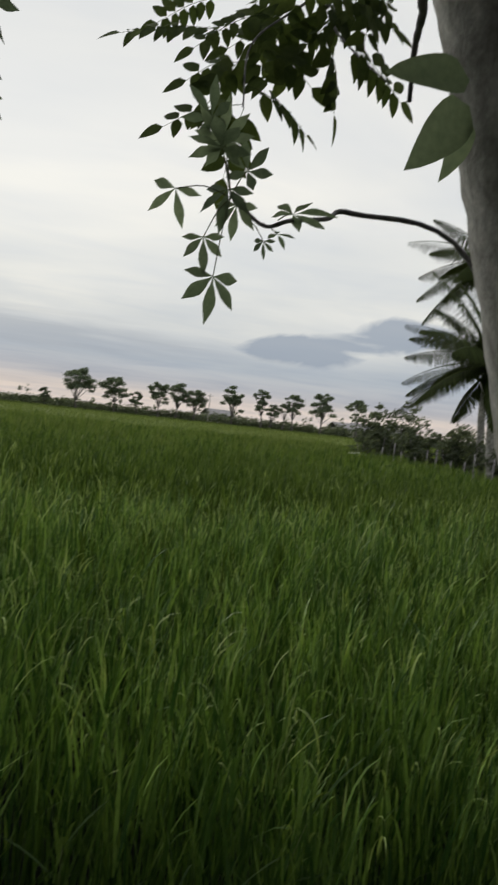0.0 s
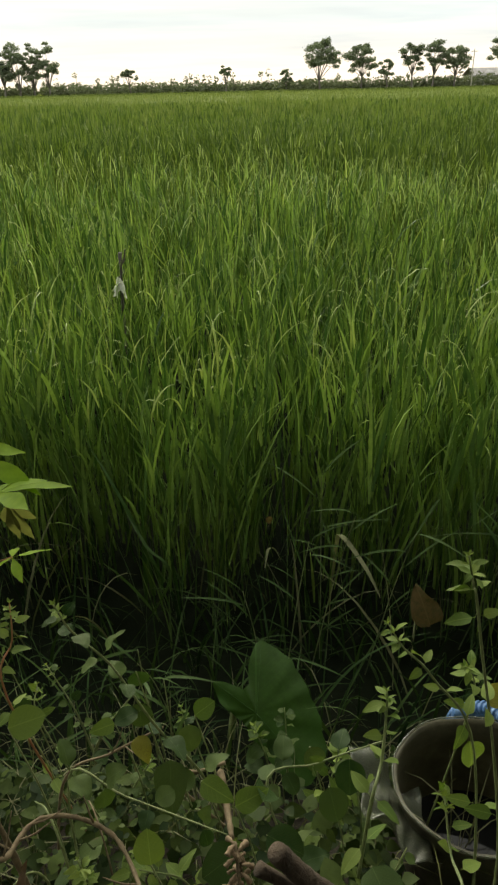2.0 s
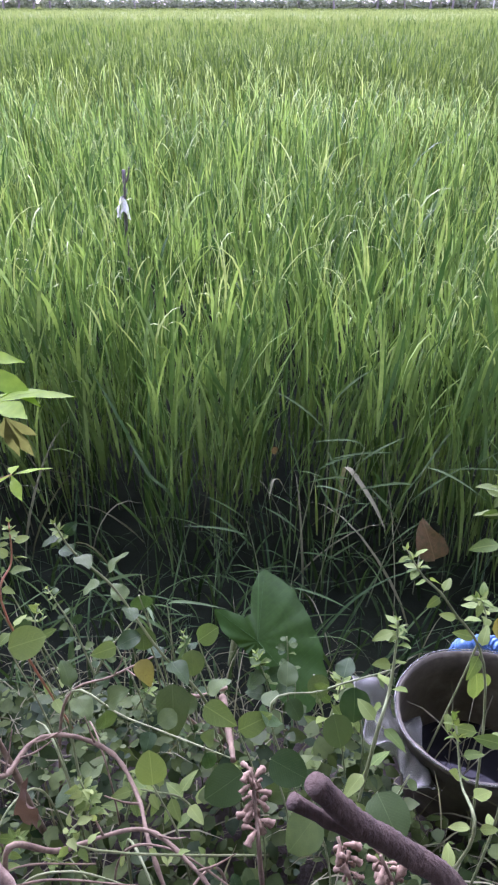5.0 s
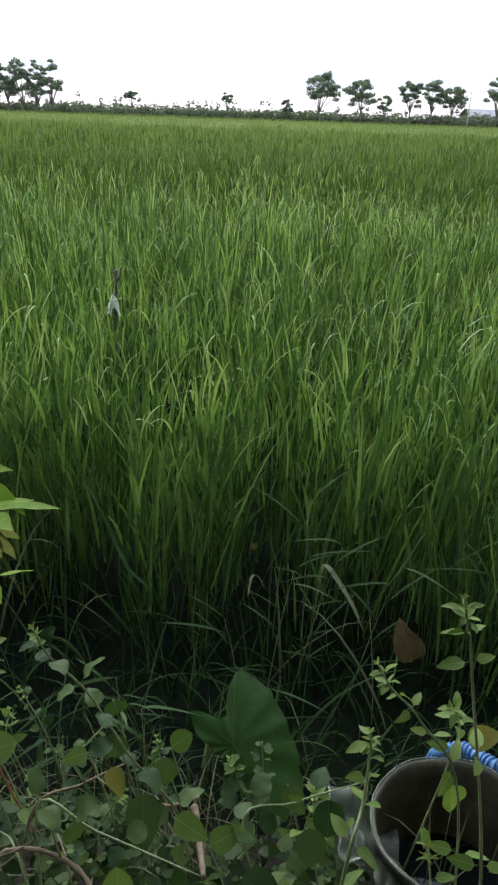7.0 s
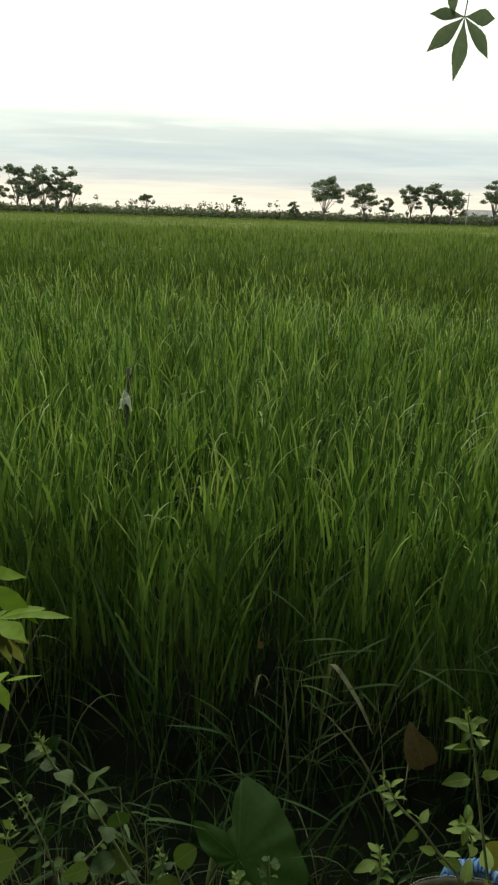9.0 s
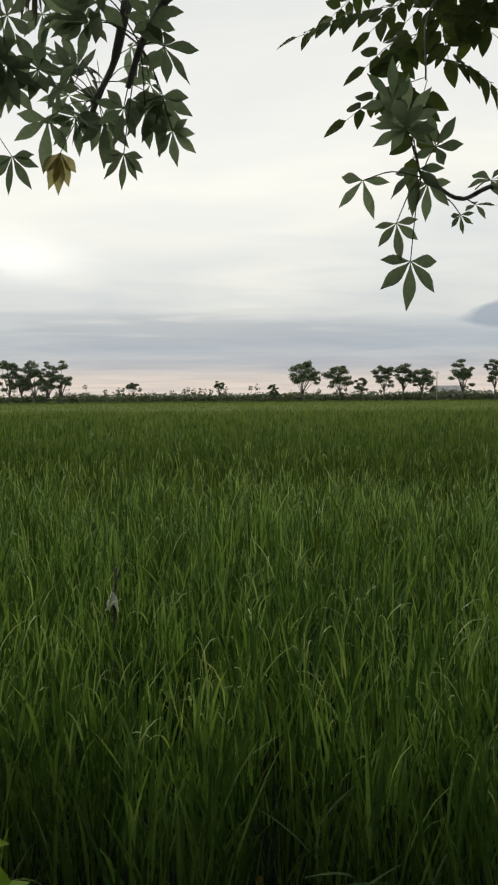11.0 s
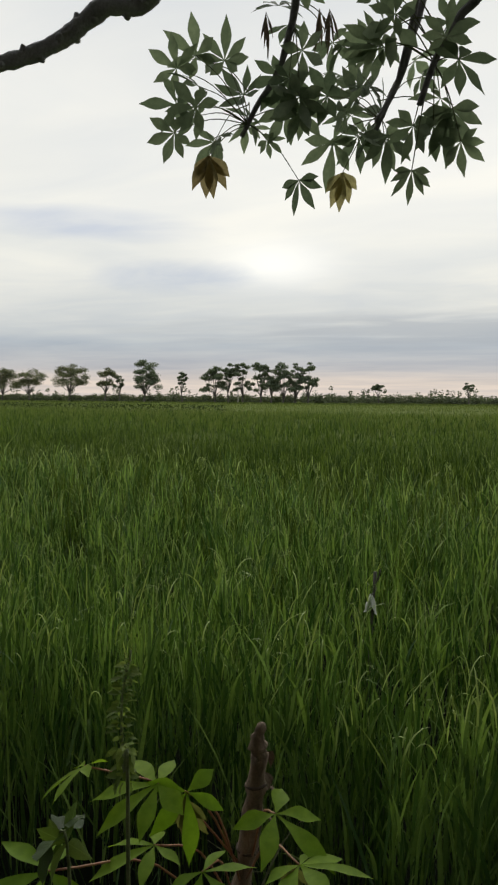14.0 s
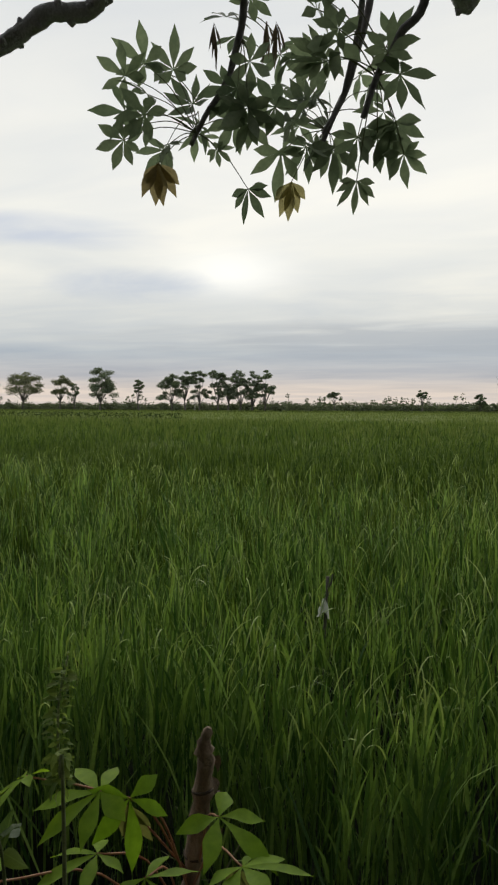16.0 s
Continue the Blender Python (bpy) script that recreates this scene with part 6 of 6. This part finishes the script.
# ---- grass at the paddy's edge, and the carpet of leaves ----
def build_edge_grass():
    n = 1300
    p = np.c_[rng.uniform(-2.0, 4.4, n), rng.uniform(1.55, 2.34, n)]
    base = np.c_[p, [ground_height(a, b) - 0.01 for a, b in p]]
    chunk = strips(base, rng.uniform(0.10, 0.42, n), rng.uniform(0.006, 0.014, n), rng.uniform(0.04, 0.26, n), rng.uniform(0, 6.28, n), rng.uniform(0, 3.14, n), 5, rng.uniform(1.4, 2.2, n), 0.7)
    tagged(new("edge_grass", mesh_np("edge_grass", [chunk], SHADED_GRASS)), "short grass tangled along the paddy edge, darkened in place of shade", "grass", kind="stuff")
    n = 120
    p = np.c_[rng.uniform(0.0, 2.9, n), rng.uniform(1.60, 2.30, n)]
    base = np.c_[p, [ground_height(a, b) - 0.01 for a, b in p]]
    chunk = grow(base, rng.uniform(0.20, 0.55, n), rng.uniform(0.004, 0.010, n), rng.uniform(0, 6.28, n), np.radians(rng.uniform(5, 45, n)), np.radians(rng.uniform(50, 135, n)), 9, rng.normal(0, 0.5, n))[:2]
    tagged(new("edge_grass", mesh_np("pale_edge_grass", [chunk], GRASS_PALE)), "longer pale grass arching over the dark paddy edge", "grass", kind="stuff")
    n = 45
    p = np.c_[rng.uniform(0.2, 2.4, n), rng.uniform(1.95, 2.6, n)]
    base = np.c_[p, np.zeros(n)]
    chunk = strips(base, rng.uniform(0.3, 0.62, n), rng.uniform(0.005, 0.011, n), rng.uniform(0.15, 0.42, n), rng.uniform(0, 6.28, n), rng.uniform(0, 3.14, n), 7, rng.uniform(1.1, 1.8, n), 0.6)
    tagged(new("dry_grass", mesh_np("dry_grass", [chunk], DRY)), "pale withered blades at the foot of the rice", "grass", kind="stuff")


build_edge_grass()


def grass_plant(foot, tip, count, long, seed, mat, label):
    """A jointed grass stem that leans from its foot to its tip, with arching blades set alternately."""
    rnd = random.Random(seed)
    foot, tip = Vector((foot[0], foot[1], ground_height(*foot) - 0.01)), Vector(tip)
    root = thing("grass_plant", foot, label, "grass", "wild grasses at the paddy edge")
    pts = [Vector((0, 0, 0)), (tip - foot) * 0.55 + Vector((0, 0, 0.04)), tip - foot]
    part("stem", mesh("grass_stem", *tube(pts, 0.0022, 0.0010, 5, 6, 0.06, seed), STEM), root)
    line = smooth_line(pts, 12)
    for i in range(count):
        s = 0.25 + 0.75 * i / max(1, count - 1)
        k = min(len(line) - 1, int(s * (len(line) - 1)))
        side = rnd.choice((-1, 1)) if i % 3 == 0 else (1 if i % 2 else -1)
        way = Vector((side * rnd.uniform(0.3, 1.0), rnd.uniform(-0.8, 0.4), rnd.uniform(0.3, 1.3)))
        geo = blade(long * rnd.uniform(0.7, 1.25), 0.0058 * rnd.uniform(0.7, 1.3), lance, 8, 0.3, rnd.uniform(0.25, 0.9), 0.0, rnd.uniform(-0.6, 0.6), rnd.random())
        part("blade", mesh("grass_blade", *geo, mat), root, m=facing(line[k], way, Vector((rnd.uniform(-0.3, 0.3), -0.5, 1))))


for _k, (_foot, _tip, _n, _l) in enumerate([
        ((1.36, 2.02), (1.42, 1.92, 0.62), 7, 0.17), ((1.44, 2.05), (1.55, 1.98, 0.66), 7, 0.18), ((1.30, 1.98), (1.24, 1.86, 0.50), 5, 0.16), ((1.62, 2.05), (1.72, 1.98, 0.60), 6, 0.19),
        ((1.40, 1.86), (1.36, 1.74, 0.38), 6, 0.14), ((1.95, 2.16), (2.12, 2.08, 0.74), 6, 0.24),
        ((1.02, 1.86), (0.96, 1.74, 0.36), 5, 0.15), ((1.48, 2.12), (1.46, 2.06, 0.74), 6, 0.18)]):
    grass_plant(_foot, _tip, _n, _l, 70 + _k, GRASS_PALE if _k % 2 else SHADED_GRASS, "wild grass with pale arching blades before the rice")
for _k, (_foot, _tip, _n, _l) in enumerate([((1.06, 1.46), (1.075, 1.30, 0.83), 5, 0.085), ((1.10, 1.44), (1.12, 1.28, 0.78), 4, 0.10), ((0.80, 1.55), (0.72, 1.48, 0.72), 5, 0.17), ((0.74, 1.60), (0.62, 1.55, 0.66), 4, 0.18)]):
    grass_plant(_foot, _tip, _n, _l, 90 + _k, GRASS_PALE, "thin grass rising through the weeds on the bank")


def bent_blade(points, width, mat, label):
    """A single broad blade, folded over."""
    line = smooth_line(points, 6)
    v, f = [], []
    for i, p in enumerate(line):
        s = i / (len(line) - 1)
        w = width / 2 * max(0.05, math.sin(math.pi * (0.12 + 0.88 * s)) ** 0.6) * min(1, 0.22 + max(0, s - 0.15) * 2.2)
        v += [p + Vector((-w, 0, 0.2 * w)), p + Vector((0, -0.1 * w, 0)), p + Vector((w, 0, 0.2 * w))]
    for i in range(len(line) - 1):
        a = i * 3
        f += [(a, a + 1, a + 4, a + 3), (a + 1, a + 2, a + 5, a + 4)]
    tagged(new("bent_blade", mesh("bent_blade", v, f, mat)), label, "grass blade")


bent_blade([(1.50, 2.12, 0.0), (1.51, 2.13, 0.3), (1.52, 2.12, 0.48), (1.53, 2.1, 0.51), (1.56, 2.06, 0.49), (1.6, 2.0, 0.45), (1.63, 1.95, 0.4)], 0.019, DRY, "broad pale blade bent over at the field edge")
bent_blade([(1.35, 2.1, 0.42), (1.33, 2.12, 0.45), (1.31, 2.1, 0.46), (1.3, 2.05, 0.43)], 0.010, DRY, "small pale folded blade in the dark grass")
bent_blade([(1.75, 2.15, 0.0), (1.82, 2.15, 0.35), (1.85, 2.22, 0.56), (1.75, 2.1, 0.51), (1.66, 2.01, 0.44)], 0.008, GRASS_PALE, "long green blade leaning across the grass")
bent_blade([(0.80, 2.1, 0.0), (1.01, 2.05, 0.38), (0.94, 2.1, 0.48), (0.87, 2.19, 0.54)], 0.014, SHADED_GRASS, "single leaning blade before the rice")

def build_ground_cover():
    rnd = random.Random(77)
    geos = []
    forms = [blade(1.0, w, sh, 4, 0.15, c, 0.02, tw, i) for i, (w, sh, c, tw) in enumerate([(0.85, ovate, 0.1, 0.1), (0.7, ovate, 0.2, -0.2), (0.5, ovate, 0.15, 0.2), (0.9, ovate, 0.05, 0.0), (0.4, lance, 0.25, 0.3)])]
    forms = [(np.array([tuple(p) for p in v]), np.array(f)) for v, f in forms]
    chunks = []
    for i in range(25000):
        x, y = (rnd.uniform(-0.2, 2.9), rnd.uniform(0.45, 1.66)) if i < 21000 else (rnd.uniform(-3.0, 5.2), rnd.uniform(-0.6, 1.66))
        if (x - 1.72) ** 2 + (y - 1.295) ** 2 < (0.162 + 0.02) ** 2:
            continue
        if 1.1 < x < 1.5 and y > 1.34:
            continue
        lift = 0.02 + 0.30 * rnd.random() ** 1.2 * (0.35 + 1.3 * abs(noise.noise((x * 4, y * 4, 4)))) * min(1, max(0.15, (1.7 - y) * 2.4))
        L = 0.012 + 0.036 * rnd.random() ** 1.8
        a = rnd.uniform(0, 360)
        m = facing((x, y, ground_height(x, y) + lift), polar(a, rnd.uniform(-35, 25)), (rnd.uniform(-0.5, 0.5), rnd.uniform(-0.7, 0.4), 1))
        v, f = forms[rnd.randrange(5)]
        M = np.array(m)
        chunks.append((v * L @ M[:3, :3].T + M[:3, 3], f))
    tagged(new("ground_cover", mesh_np("ground_cover", chunks, COVER)), "carpet of small green weed leaves over the bank", "weeds", kind="stuff")
    n = 1500
    p = np.c_[rng.uniform(0.2, 2.4, n), rng.uniform(0.5, 1.8, n)]
    base = np.c_[p, [ground_height(a, b) for a, b in p]]
    c2 = strips(base, rng.uniform(0.08, 0.28, n), np.full(n, 0.0035), rng.uniform(0.05, 0.25, n), rng.uniform(0, 6.28, n), rng.uniform(0, 3.14, n), 5, rng.uniform(1.2, 2.0, n), 0.3)
    tagged(new("dry_litter", mesh_np("dry_litter", [c2], DRY)), "thin dry stalks among the weeds", "litter", kind="stuff")


build_ground_cover()
